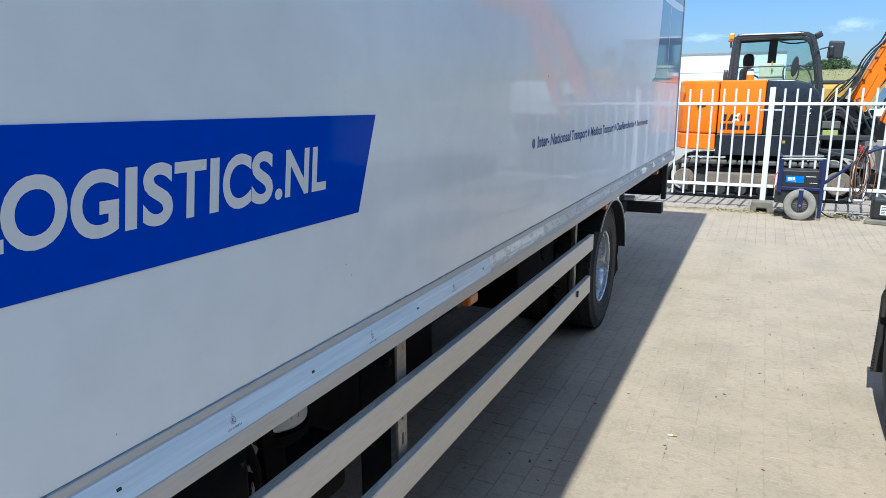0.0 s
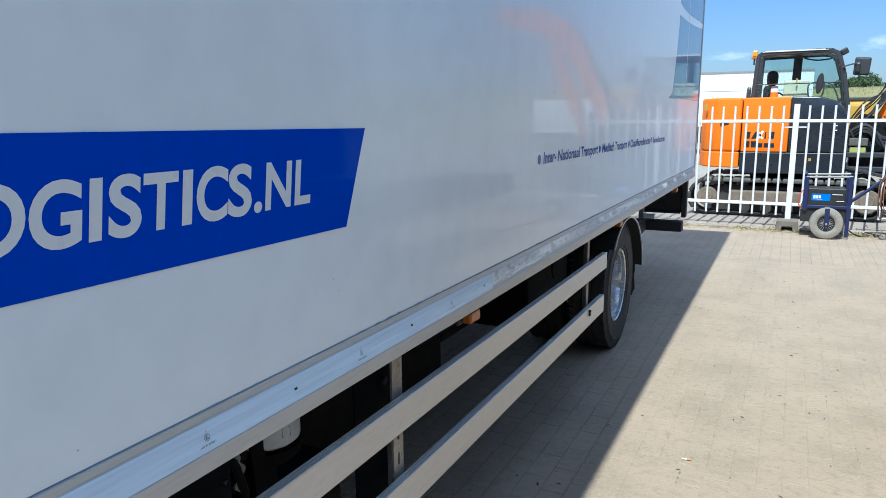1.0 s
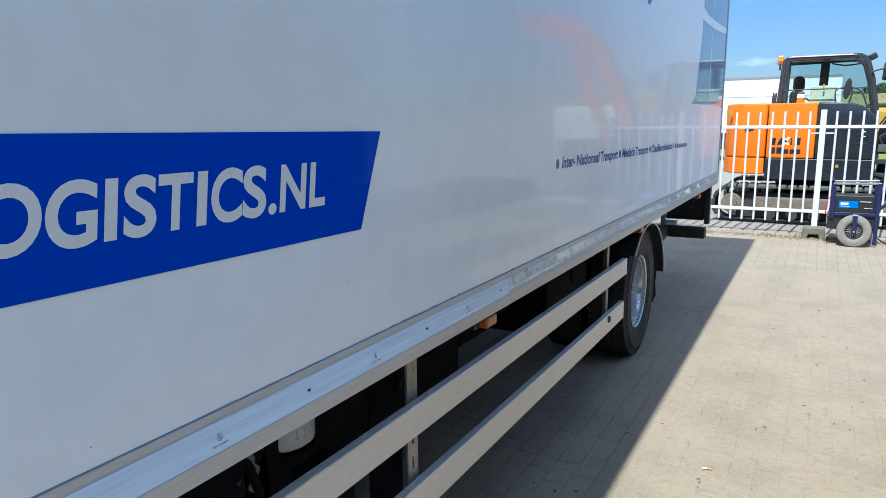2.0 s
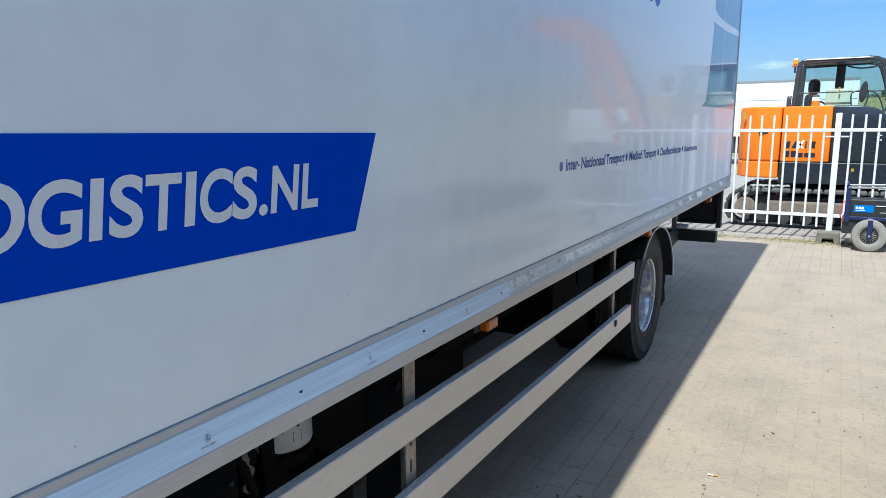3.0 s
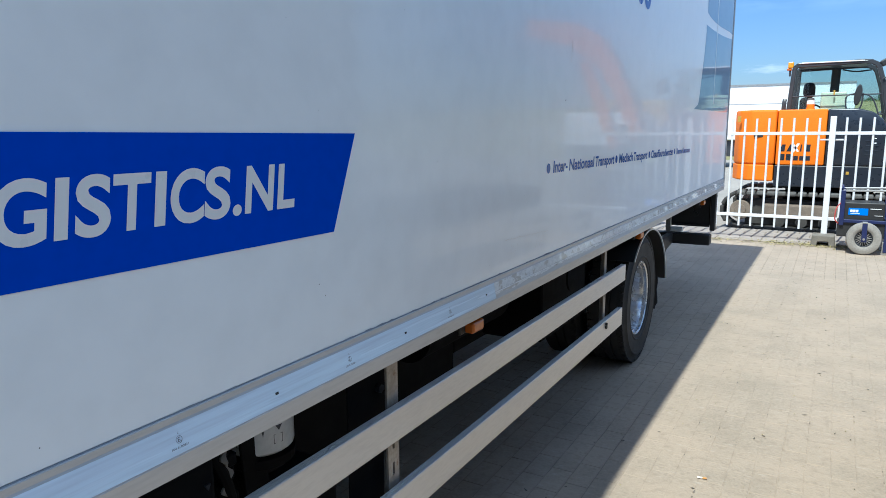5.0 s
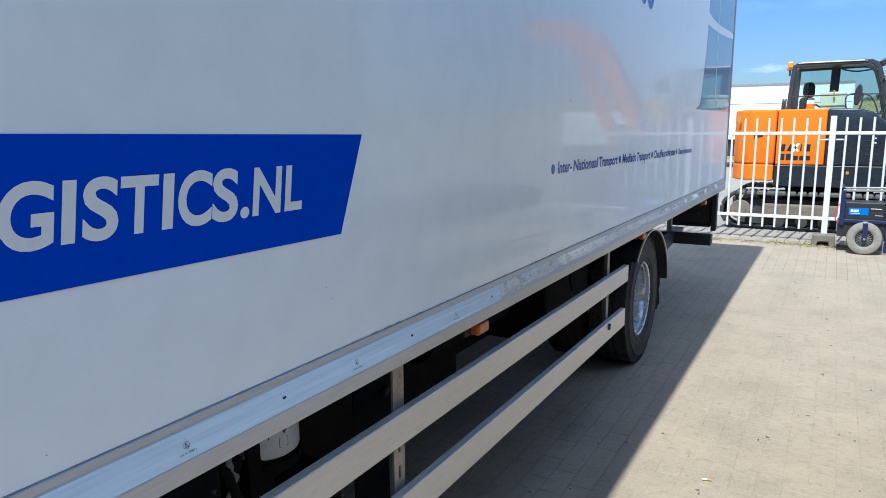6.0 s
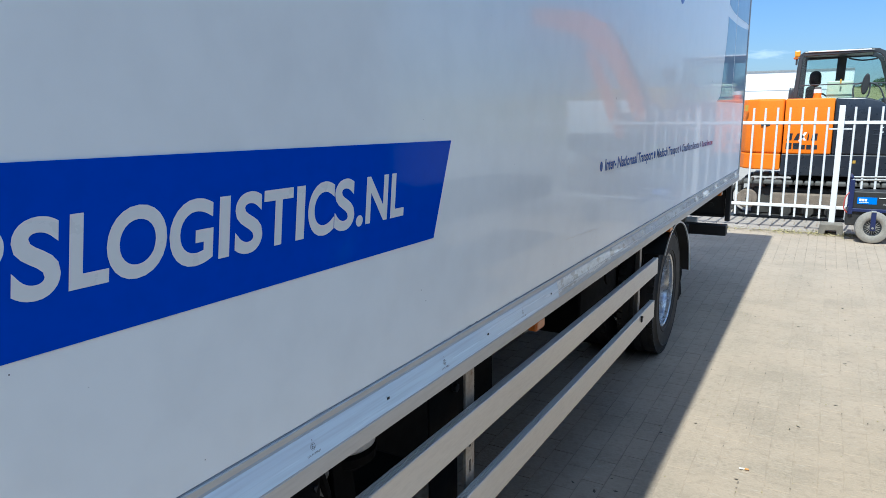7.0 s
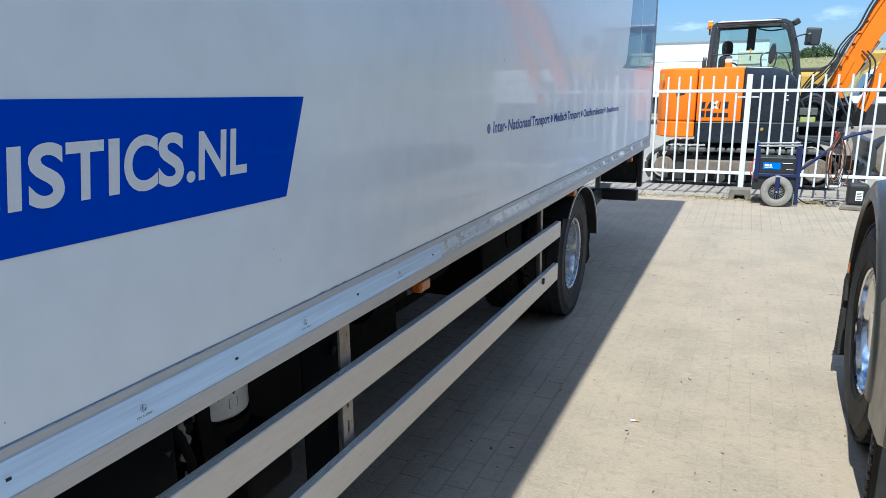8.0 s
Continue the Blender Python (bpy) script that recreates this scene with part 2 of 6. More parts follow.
M_SAND = mat("sand_joint", (0.178, 0.142, 0.108), 0.95, second=(0.31, 0.246, 0.182), amount=1.0, scale=2.3, fine=150, bump=0.3, bump_scale=260, rough_var=0.03)
M_YARD = mat("yard_ground", (0.343, 0.300, 0.253), 0.95, second=(0.255, 0.225, 0.193), amount=0.7, scale=0.4, fine=8, bump=0.3, bump_scale=40, rough_var=0.03)
M_FARPAVE = mat("dusty_far_paving", (0.330, 0.275, 0.205), 0.92, second=(0.270, 0.225, 0.167), amount=0.7, scale=0.5, fine=9, bump=0.3, bump_scale=40, rough_var=0.03)
M_SOIL = mat("joint_soil_and_moss", (0.17, 0.138, 0.105), 0.95, second=(0.235, 0.19, 0.147), amount=0.8, scale=15, fine=90)
M_DEBRIS = mat("dark_crumbs", (0.09, 0.075, 0.055), 0.95, amount=0.4)
M_SLAB = mat("concrete_slab", (0.333, 0.285, 0.242), 0.85, second=(0.255, 0.215, 0.182), amount=0.6, scale=5, fine=80, bump=0.25, piece=0.12, rough_var=0.05)
M_CONC = mat("weathered_concrete", (0.21, 0.186, 0.155), 0.9, second=(0.125, 0.112, 0.094), amount=0.8, scale=9, fine=90, bump=0.5, bump_scale=120)
M_FENCE = mat("white_powder_coat", (0.725, 0.710, 0.704), 0.4, second=(0.627, 0.610, 0.605), amount=0.4, scale=7, fine=60)
M_ORANGE = mat("orange_machine_paint", (0.80, 0.185, 0.003), 0.5, second=(0.68, 0.148, 0.003), amount=0.4, scale=4, fine=50, rough_var=0.08, spec=0.2)
M_NAVY = mat("dark_slate_machine_paint", (0.015, 0.019, 0.028), 0.3, second=(0.026, 0.03, 0.038), amount=0.5, scale=5, fine=60, coat=0.2)
M_FRAME = mat("grey_cab_paint", (0.034, 0.036, 0.041), 0.4, second=(0.055, 0.055, 0.056), amount=0.4, scale=7)
M_MUD = mat("dried_mud_steel", (0.21, 0.165, 0.125), 0.85, second=(0.12, 0.095, 0.075), amount=0.8, scale=8, fine=60, bump=0.4, bump_scale=70)
M_TRACK = mat("dusty_track_rubber", (0.020, 0.019, 0.018), 0.8, second=(0.06, 0.054, 0.046), amount=0.8, scale=9, fine=60, bump=0.3)
M_PAD = mat("worn_grey_pad", (0.115, 0.11, 0.10), 0.7, second=(0.06, 0.057, 0.052), amount=0.7, scale=14, fine=70, bump=0.3)
M_GLASS = glass_mat("cab_glass", (0.90, 0.95, 0.94))
M_BEACON = mat("amber_beacon_lens", (0.72, 0.33, 0.02), 0.2, second=(0.5, 0.2, 0.01), amount=0.5, scale=30)
M_GREENBOX = mat("pale_green_plastic", (0.56, 0.63, 0.52), 0.5, amount=0.3)
M_SEAT = mat("black_seat_cloth", (0.012, 0.012, 0.014), 0.85, bump=0.2)
M_RED = mat("dull_red_plastic", (0.45, 0.06, 0.05), 0.5, amount=0.4)
M_CART = mat("dark_blue_paint", (0.010, 0.017, 0.085), 0.4, second=(0.018, 0.024, 0.065), amount=0.6, scale=10, fine=50)
M_LABELBLUE = mat("bright_blue_label", (0.01, 0.16, 0.62), 0.35, amount=0.2)
M_WHITE = mat("white_gloss_paint", (0.84, 0.84, 0.83), 0.3, second=(0.78, 0.78, 0.77), amount=0.4, scale=1.5)
M_GREYTYRE = mat("dusty_grey_tyre", (0.29, 0.265, 0.23), 0.85, second=(0.20, 0.18, 0.155), amount=0.7, scale=9, bump=0.3)
M_STEEL = mat("bare_steel", (0.48, 0.47, 0.45), 0.4, metal=0.7, second=(0.34, 0.32, 0.30), amount=0.6, scale=12)
M_CABLE_O = mat("orange_cable", (0.30, 0.105, 0.035), 0.55, amount=0.3)
M_CABLE_B = mat("brown_cable", (0.16, 0.09, 0.06), 0.55, amount=0.3)
M_CABLE_K = mat("black_cable", (0.015, 0.015, 0.016), 0.5, amount=0.3)
M_YELLOW = mat("yellow_machine_paint", (0.46, 0.27, 0.03), 0.5, second=(0.36, 0.21, 0.03), amount=0.5, scale=3)
M_GREYVEH = mat("grey_metallic_paint", (0.05, 0.049, 0.047), 0.35, metal=0.2, second=(0.038, 0.037, 0.036), amount=0.4, scale=5, fine=200, coat=0.3)
M_DARKGLASS = mat("dark_window", (0.02, 0.025, 0.03), 0.06, amount=0.2)
M_GRASS = mat("dry_grass", (0.26, 0.225, 0.10), 0.95, second=(0.19, 0.18, 0.07), amount=0.9, scale=0.35, fine=3.0, rough_var=0.03)
M_LEAF = mat("green_leaf", (0.085, 0.13, 0.045), 0.6, second=(0.05, 0.085, 0.03), amount=0.8, scale=1.5, fine=6, piece=0.35)
M_BARK = mat("bark", (0.10, 0.08, 0.06), 0.9, bump=0.4)
M_LITTER = mat("dry_leaf_litter", (0.372, 0.300, 0.154), 0.9, second=(0.216, 0.200, 0.077), amount=0.8, scale=20, piece=0.3)
M_BUTT = mat("cigarette_paper", (0.75, 0.72, 0.66), 0.8, amount=0.2)
M_CORK = mat("cork_filter", (0.55, 0.27, 0.08), 0.8, amount=0.2)
M_LIME = mat("lime_hi_vis_paint", (0.38, 0.41, 0.12), 0.5, amount=0.3)


# ---- building helpers ----
def part(name, bm, material, parent, label=""):
    """Links a bmesh as ONE mesh object under a thing or part."""
    me = bpy.data.meshes.new(name)
    bm.to_mesh(me)
    bm.free()
    me.materials.append(material)
    ob = new(name, me)
    ob.parent = parent
    if label:
        tagged(ob, label)
    return ob


def thing(name, label, category, group="", kind="", at=(0, 0, 0)):
    ob = new(name)
    ob.empty_display_size = 0.1
    ob.location = at
    return tagged(ob, label, category, group, kind)


def smooth(ob, angle=35):
    me = ob.data
    me.shade_smooth()
    me.set_sharp_from_angle(angle=radians(angle))
    return ob


def box(x0, x1, y0, y1, z0, z1, bevel=0.0, seg=1, bm=None, m=None):
    bm = bm or bmesh.new()
    c = Matrix.Translation(((x0 + x1) / 2, (y0 + y1) / 2, (z0 + z1) / 2)) @ Matrix.Diagonal((abs(x1 - x0), abs(y1 - y0), abs(z1 - z0), 1))
    r = bmesh.ops.create_cube(bm, size=1.0, matrix=(m @ c) if m else c)
    if bevel:
        edges = list({e for v in r["verts"] for e in v.link_edges})
        bmesh.ops.bevel(bm, geom=edges, offset=bevel, segments=seg, affect='EDGES', profile=0.5)
    return bm


def rod(p, q, r, r2=None, seg=12, bm=None, caps=True):
    """Round bar from p to q."""
    bm = bm or bmesh.new()
    p, q = Vector(p), Vector(q)
    m = Matrix.Translation((p + q) / 2) @ (q - p).to_track_quat("Z", "Y").to_matrix().to_4x4()
    bmesh.ops.create_cone(bm, cap_ends=caps, segments=seg, radius1=r, radius2=r if r2 is None else r2, depth=(q - p).length, matrix=m)
    return bm


def bar(p, q, w, h, bevel=0.004, bm=None, up=(0, 0, 1)):
    """Rectangular bar from p to q, w wide across, h high along up."""
    p, q, up = Vector(p), Vector(q), Vector(up)
    ahead = (q - p).normalized()
    if abs(ahead.dot(up)) > 0.98:
        up = Vector((0, 1, 0)) if abs(ahead.y) < 0.9 else Vector((1, 0, 0))
    side = ahead.cross(up).normalized()
    over = side.cross(ahead)
    rot = Matrix((side, ahead, over)).transposed().to_4x4()
    L = (q - p).length
    return box(-w / 2, w / 2, 0, L, -h / 2, h / 2, bevel, bm=bm, m=Matrix.Translation(p) @ rot)


def tube(points, r, seg=8, bm=None, closed=False):
    """Smooth hose through points (Catmull-Rom)."""
    bm = bm or bmesh.new()
    P = [Vector(p) for p in points]
    fine = []
    for i in range(len(P) - 1):
        a, b, c, d = P[max(i - 1, 0)], P[i], P[i + 1], P[min(i + 2, len(P) - 1)]
        for k in range(6):
            t = k / 6
            fine.append(0.5 * (2 * b + (c - a) * t + (2 * a - 5 * b + 4 * c - d) * t * t + (3 * b - a - 3 * c + d) * t ** 3))
    fine.append(P[-1])
    rings = []
    n = Vector((0.3, 0.5, 0.8))
    for i, p in enumerate(fine):
        d = (fine[min(i + 1, len(fine) - 1)] - fine[max(i - 1, 0)]).normalized()
        u = d.cross(n)
        if u.length < 0.05:
            u = d.cross(Vector((1, 0, 0)))
        u.normalize()
        v = d.cross(u)
        rings.append([bm.verts.new(p + r * (math.cos(6.28318 * k / seg) * u + math.sin(6.28318 * k / seg) * v)) for k in range(seg)])
    for a, b in zip(rings, rings[1:]):
        for k in range(seg):
            bm.faces.new((a[k], a[(k + 1) % seg], b[(k + 1) % seg], b[k]))
    bm.faces.new(rings[0][::-1])
    bm.faces.new(rings[-1])
    return bm


def prism(poly, axis, a, b, bevel=0.0, seg=1, bm=None, m=None):
    """Polygon in the plane across an axis, drawn out from a to b. x: (y, z), y: (x, z), z: (x, y)."""
    bm = bm or bmesh.new()

    def put(u, v, w):
        p = {"x": (w, u, v), "y": (u, w, v), "z": (u, v, w)}[axis]
        return m @ Vector(p) if m else Vector(p)
    lo = [bm.verts.new(put(u, v, a)) for u, v in poly]
    hi = [bm.verts.new(put(u, v, b)) for u, v in poly]
    faces = [bm.faces.new(lo), bm.faces.new(hi[::-1])]
    n = len(poly)
    for i in range(n):
        faces.append(bm.faces.new((lo[i], hi[i], hi[(i + 1) % n], lo[(i + 1) % n])))
    bmesh.ops.recalc_face_normals(bm, faces=faces)
    if bevel:
        edges = list({e for f in faces for e in f.edges})
        bmesh.ops.bevel(bm, geom=edges, offset=bevel, segments=seg, affect='EDGES', profile=0.5)
    return bm


def lathe(profile, centre, axis="x", seg=48, bm=None, sign=1):
    """Turns (radius, along) pairs about an axis through centre."""
    bm = bm or bmesh.new()
    c = Vector(centre)
    rings = []
    for r, w in profile:
        ring = []
        for k in range(seg):
            a = 2 * math.pi * k / seg
            u, v = r * math.cos(a), r * math.sin(a)
            off = {"x": (w, u, v), "y": (u, w, v), "z": (u, v, w)}[axis]
            ring.append(bm.verts.new(c + Vector(off)))
        rings.append(ring)
    faces = []
    for p, q in zip(rings, rings[1:]):
        for k in range(seg):
            faces.append(bm.faces.new((p[k], p[(k + 1) % seg], q[(k + 1) % seg], q[k])))
    bmesh.ops.recalc_face_normals(bm, faces=faces)
    return bm


def glyph(text, bold=0.0):
    """The outline of built-in letters as vertices and faces in their own plane."""
    cu = bpy.data.curves.new("glyph", 'FONT')
    cu.body = text
    cu.size = 1.0
    cu.offset = bold
    cu.resolution_u = 6
    ob = new("glyph", cu)
    dg = bpy.context.evaluated_depsgraph_get()
    me = bpy.data.meshes.new_from_object(ob.evaluated_get(dg))
    vs = [v.co.copy() for v in me.vertices]
    fs = [tuple(p.vertices) for p in me.polygons]
    bpy.data.objects.remove(ob)
    bpy.data.meshes.remove(me)
    bpy.data.curves.remove(cu)
    return vs, fs


def letters(text, u0, u1, v0, v1, place, bold=0.0, bm=None, caps=None):
    """Writes text into the box u0..u1, v0..v1 (cap height) of a surface; place(u, v) gives the point on it."""
    bm = bm or bmesh.new()
    vs, fs = glyph(text, bold)
    xs = [v.x for v in vs]
    ref, _ = glyph(caps or text, bold)
    ys = [v.y for v in ref]
    x0, x1, y0, y1 = min(xs), max(xs), min(ys), max(ys)
    made = [bm.verts.new(place(u0 + (v.x - x0) / (x1 - x0) * (u1 - u0), v0 + (v.y - y0) / (y1 - y0) * (v1 - v0))) for v in vs]
    for f in fs:
        try:
            bm.faces.new([made[i] for i in f])
        except ValueError:
            pass
    return bm


def flat(poly, place, bm=None):
    bm = bm or bmesh.new()
    bm.faces.new([bm.verts.new(place(u, v)) for u, v in poly])
    return bm


def disc(u, v, r, place, bm=None, seg=20):
    return flat([(u + r * math.cos(6.28318 * k / seg), v + r * math.sin(6.28318 * k / seg)) for k in range(seg)], place, bm)

# ---- ground and distance ----
def rise(x, y):
    """Height of the land: a level yard, then a grassy embankment."""
    t = min(max((y - 40) / 16, 0), 1)
    return -0.012 + 3.5 * t * t * (3 - 2 * t) + (0.25 * noise.noise((x * 0.06, y * 0.06, 0)) if y > 40 else 0)


xs = [-900, -300, -120, -60, -30, -14, -6, -3, 0, 3, 6, 10, 14, 20, 28, 40, 60, 90, 160, 300, 900]
ys = [-900, -300, -100, -40, -15, -5, 0, 5, 10, 13, 20, 30, 38, 40, 42, 44, 46, 48, 50, 52, 54, 56, 60, 66, 76, 100, 160, 300, 900, 2500]
bm = bmesh.new()
grid = [[bm.verts.new((x, y, rise(x, y))) for x in xs] for y in ys]
for j in range(len(ys) - 1):
    for i in range(len(xs) - 1):
        f = bm.faces.new((grid[j][i], grid[j][i + 1], grid[j + 1][i + 1], grid[j + 1][i]))
        f.material_index = 1 if ys[j] >= 38 else (2 if ys[j] < 10 else 0)
        f.smooth = True
ground = part("ground", bm, M_YARD, None)
ground.data.materials.append(M_GRASS)
ground.data.materials.append(M_FARPAVE)
tagged(ground, "dusty grey yard ground rising to a dry grass embankment", "ground", kind="structure")


def brick_verts(w, d, top=0.0, cham=0.0016, depth=0.05):
    a, b = w / 2, d / 2
    c = cham
    return ([(-a, -b, -depth), (a, -b, -depth), (a, b, -depth), (-a, b, -depth),
             (-a, -b, top - c), (a, -b, top - c), (a, b, top - c), (-a, b, top - c),
             (-a + c, -b + c, top), (a - c, -b + c, top), (a - c, b - c, top), (-a + c, b - c, top)],
            [(0, 1, 5, 4), (1, 2, 6, 5), (2, 3, 7, 6), (3, 0, 4, 7), (4, 5, 9, 8), (5, 6, 10, 9), (6, 7, 11, 10), (7, 4, 8, 11), (8, 9, 10, 11)])


pavement = thing("pavement", "grey concrete block paving with sandy joints, half in shade", "paving", kind="structure")
BW, BD, GAP = 0.1045, 0.209, 0.0030              # long sides run with the truck
verts, faces, single = [], [], []
rng = random.Random(5)
column = 0
x = -4.5
while x < 6.0:
    y = -4.0 + (BD / 2 if column % 2 else 0)
    while y < 9.46:
        lift = rng.gauss(0, 0.0003) + 0.0003 * noise.noise((x * 0.8, y * 0.8, 3))
        tilt = (rng.gauss(0, 0.0022), rng.gauss(0, 0.003), rng.gauss(0, 0.010))
        if 0.28 < x < 1.62 and 2.6 < y < 7.35:
            single.append((x, y, lift, tilt))
        else:
            vs, fs = brick_verts(BW - GAP, BD - GAP)
            m = Matrix.Translation((x, y, lift)) @ Euler(tilt).to_matrix().to_4x4()
            n0 = len(verts)
            verts += [tuple(m @ Vector(v)) for v in vs]
            faces += [tuple(i + n0 for i in f) for f in fs]
        y += BD
    x += BW
    column += 1
me = bpy.data.meshes.new("paving_blocks")
me.from_pydata(verts, [], faces)
me.materials.append(M_BRICK)
rest = new("paving_blocks", me)
rest.parent = pavement
tagged(rest, kind="stuff")
me = bpy.data.meshes.new("brick")
me.from_pydata(*[brick_verts(BW - GAP, BD - GAP)[0], [], brick_verts(BW - GAP, BD - GAP)[1]])
me.materials.append(M_BRICK)
for x, y, lift, tilt in single:
    b = new("brick", me)
    b.location, b.rotation_euler = (x, y, lift), tilt
    b.parent = pavement
# sand bed that fills the joints
part("sand_bed", box(-4.6, 6.1, -4.1, 9.54, -0.011, -0.0020), M_SAND, pavement, "sandy joint filling")

# sand swept flush over the joints of the lane
rim = [(0.22 + 0.1 * noise.noise((0.0, y * 0.7, 5.0)), y) for y in [-4.0 + 0.5 * k for k in range(23)]]
rim += [(x, 7.2 + 0.45 * noise.noise((x * 1.6, 0.0, 8.0))) for x in [0.4 + 0.2 * k for k in range(13)]]
rim += [(3.2, 6.5), (3.2, -4.0)]
part("swept_sand", prism(rim, "z", -0.010, -0.0009), M_BRICK, pavement, "sand swept over the paving joints")

# dark soil and moss caught in the joints
vs, fs = [], []
for k in range(330):
    col = rng.randint(38, 66)
    x, y = -4.5 + BW * (col + 0.5), rng.uniform(1.2, 9.2)
    along = rng.random() < 0.6
    if not along:
        x += BW / 2
        y = -4.0 + (BD / 2 if (col + 1) % 2 else 0) + BD * (int((y + 4.0) / BD) + 0.5)
    if noise.noise((x * 1.3, y * 1.3, 9.0)) < rng.uniform(-0.3, 0.35):
        continue
    long_, wide_ = rng.uniform(0.008, 0.035), rng.uniform(0.0020, 0.0052)
    n0 = len(vs)
    for a in range(8):
        r = rng.uniform(0.65, 1.15)
        u, v = r * long_ / 2 * math.cos(a * math.pi / 4), r * wide_ * math.sin(a * math.pi / 4)
        vs.append((x + (v if along else u), y + (u if along else v), 0.0016))
    vs.append((x, y, 0.0030))
    fs += [(n0 + a, n0 + (a + 1) % 8, n0 + 8) for a in range(8)]
me = bpy.data.meshes.new("joint_soil")
me.from_pydata(vs, [], fs)
me.materials.append(M_SOIL)
soil = new("joint_soil", me)
soil.parent = pavement
tagged(soil, "dark soil and moss caught in the joints", kind="stuff")

# unseen plain wall added behind to cut sky light on the truck's side
back_wall = part("wall_south", box(-16, 16, -5.6, -5.3, -0.05, 4.8, 0.02), M_CONC, None)
tagged(back_wall, "unseen plain concrete wall added to cut light on the truck", "wall", kind="structure")

# strip of larger slabs along the fence
slabs = thing("slab_strip", "pale concrete paving slabs along the white fence", "paving", kind="structure")
me = bpy.data.meshes.new("slab")
vs, fs = brick_verts(0.29, 0.29, top=0.0, cham=0.005)
me.from_pydata(vs, [], fs)
me.materials.append(M_SLAB)
for j in range(5):
    for i in range(24):
        b = new("slab", me)
        b.location = (-2.4 + 0.3 * i + 0.15 * (j % 2), 9.70 + 0.3 * j, 0.012 + rng.gauss(0, 0.002))
        b.rotation_euler = (rng.gauss(0, 0.008), rng.gauss(0, 0.008), rng.gauss(0, 0.01))
        b.parent = slabs
part("sand_bed", box(-2.6, 4.9, 9.54, 11.1, -0.011, 0.002), M_SAND, slabs)

# ---- the box truck ----
REAR, FRONT = 6.60, -2.7
truck = thing("box_truck", "white box truck with blue lettering band and aluminium side guards", "truck")


def side(off=0.0):
    """Points on the truck's side skin."""
    return lambda y, z: Vector((off, y, z))


panel = part("side_panel", box(-0.06, 0, FRONT, REAR - 0.045, 1.0785, TOP - 0.06, 0.002), M_PANEL, truck, "glossy white sandwich panel with light scuffs")
part("far_side_panel", box(-2.52, -2.46, FRONT, REAR - 0.045, 1.0785, TOP - 0.06, 0.002), M_PANEL, truck)
part("front_panel", box(-2.459, -0.061, FRONT, FRONT + 0.06, 1.088, TOP - 0.06, 0.002), M_PANEL, truck)
part("roof", box(-2.53, 0.006, FRONT - 0.005, REAR, TOP - 0.058, TOP, 0.012, 2), M_ALU, truck, "white roof with aluminium edge profile")
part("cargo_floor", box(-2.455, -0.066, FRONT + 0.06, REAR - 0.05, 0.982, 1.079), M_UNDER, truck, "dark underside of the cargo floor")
for k, (a, b) in enumerate(((-2.44, -1.265), (-1.255, -0.09))):
    door = part("rear_door", box(a, b, REAR - 0.035, REAR - 0.002, 1.092, TOP - 0.07, 0.004), M_PANEL, truck)
    part("lock_rod", rod((b - 0.2 if k else a + 0.2, REAR + 0.014, 1.1), (b - 0.2 if k else a + 0.2, REAR + 0.014, TOP - 0.12), 0.014), M_STEEL, door, "steel door lock rod")
for x0, x1 in ((-0.085, 0.007), (-2.527, -2.435)):
    post = part("rear_corner_post", box(x0, x1, REAR - 0.044, REAR + 0.006, 0.972, TOP - 0.06, 0.008, 2), M_STEEL, truck, "grey steel rear corner post")
    for z in (1.25, 1.95, 2.55, 3.2):
        part("hinge", rod((-0.03 if x0 > -1 else -2.49, REAR + 0.010, z - 0.05), (-0.03 if x0 > -1 else -2.49, REAR + 0.010, z + 0.05), 0.013), M_STEEL, post)

# bottom edge profile with reflective tape
PROFILE = [(0.001, 1.0766), (0.004, 1.0754), (0.0025, 1.0625), (0.0035, 1.061), (0.0145, 1.004), (0.0158, 1.0032), (0.0095, 0.963), (0.006, 0.961), (-0.06, 0.961), (-0.06, 1.0766)]
smooth(part("edge_profile", prism([(x, z) for x, z in PROFILE], "y", FRONT, REAR - 0.045), M_EDGE, truck, "aluminium edge profile along the floor"), 10)
part("sealant_line", box(-0.05, 0.001, FRONT, REAR - 0.045, 1.0768, 1.0783), M_SEAL, truck, "dark sealant joint")


def on_tape(off=0.0):
    """Points on the slanted tape face of the profile."""
    def put(y, z):
        return Vector((0.0035 + (1.061 - z) / 0.057 * 0.011 + off, y, z))
    return put


def strip(y0, y1, z0, z1, off, bm=None):
    """Thin strip with thickness on the tape face."""
    p = on_tape()
    poly = [(p(0, z0).x, z0), (p(0, z1).x, z1), (p(0, z1).x + off, z1), (p(0, z0).x + off, z0)]
    return prism(poly, "y", y0, y1, bm=bm)


tape = part("reflective_tape", strip(FRONT + 0.01, 1.068, 1.0065, 1.0585, 0.0008), M_TAPE, truck, "white reflective tape with approval marks")
rag = random.Random(3)
y = 1.07
while y < REAR - 0.06:
    L = min(rag.uniform(0.5, 1.3), REAR - 0.06 - y)
    part("worn_tape", strip(y, y + L, 1.0285, 1.0580, 0.0006 + rag.uniform(0, 0.0003)), M_TAPE_WORN, truck, "scraped and torn reflective tape")
    part("tape_ridge", strip(y, y + L - 0.01, 1.0235, 1.0268, 0.0009), M_LETTER, truck, "white ridge of torn tape")
    y += L + 0.004


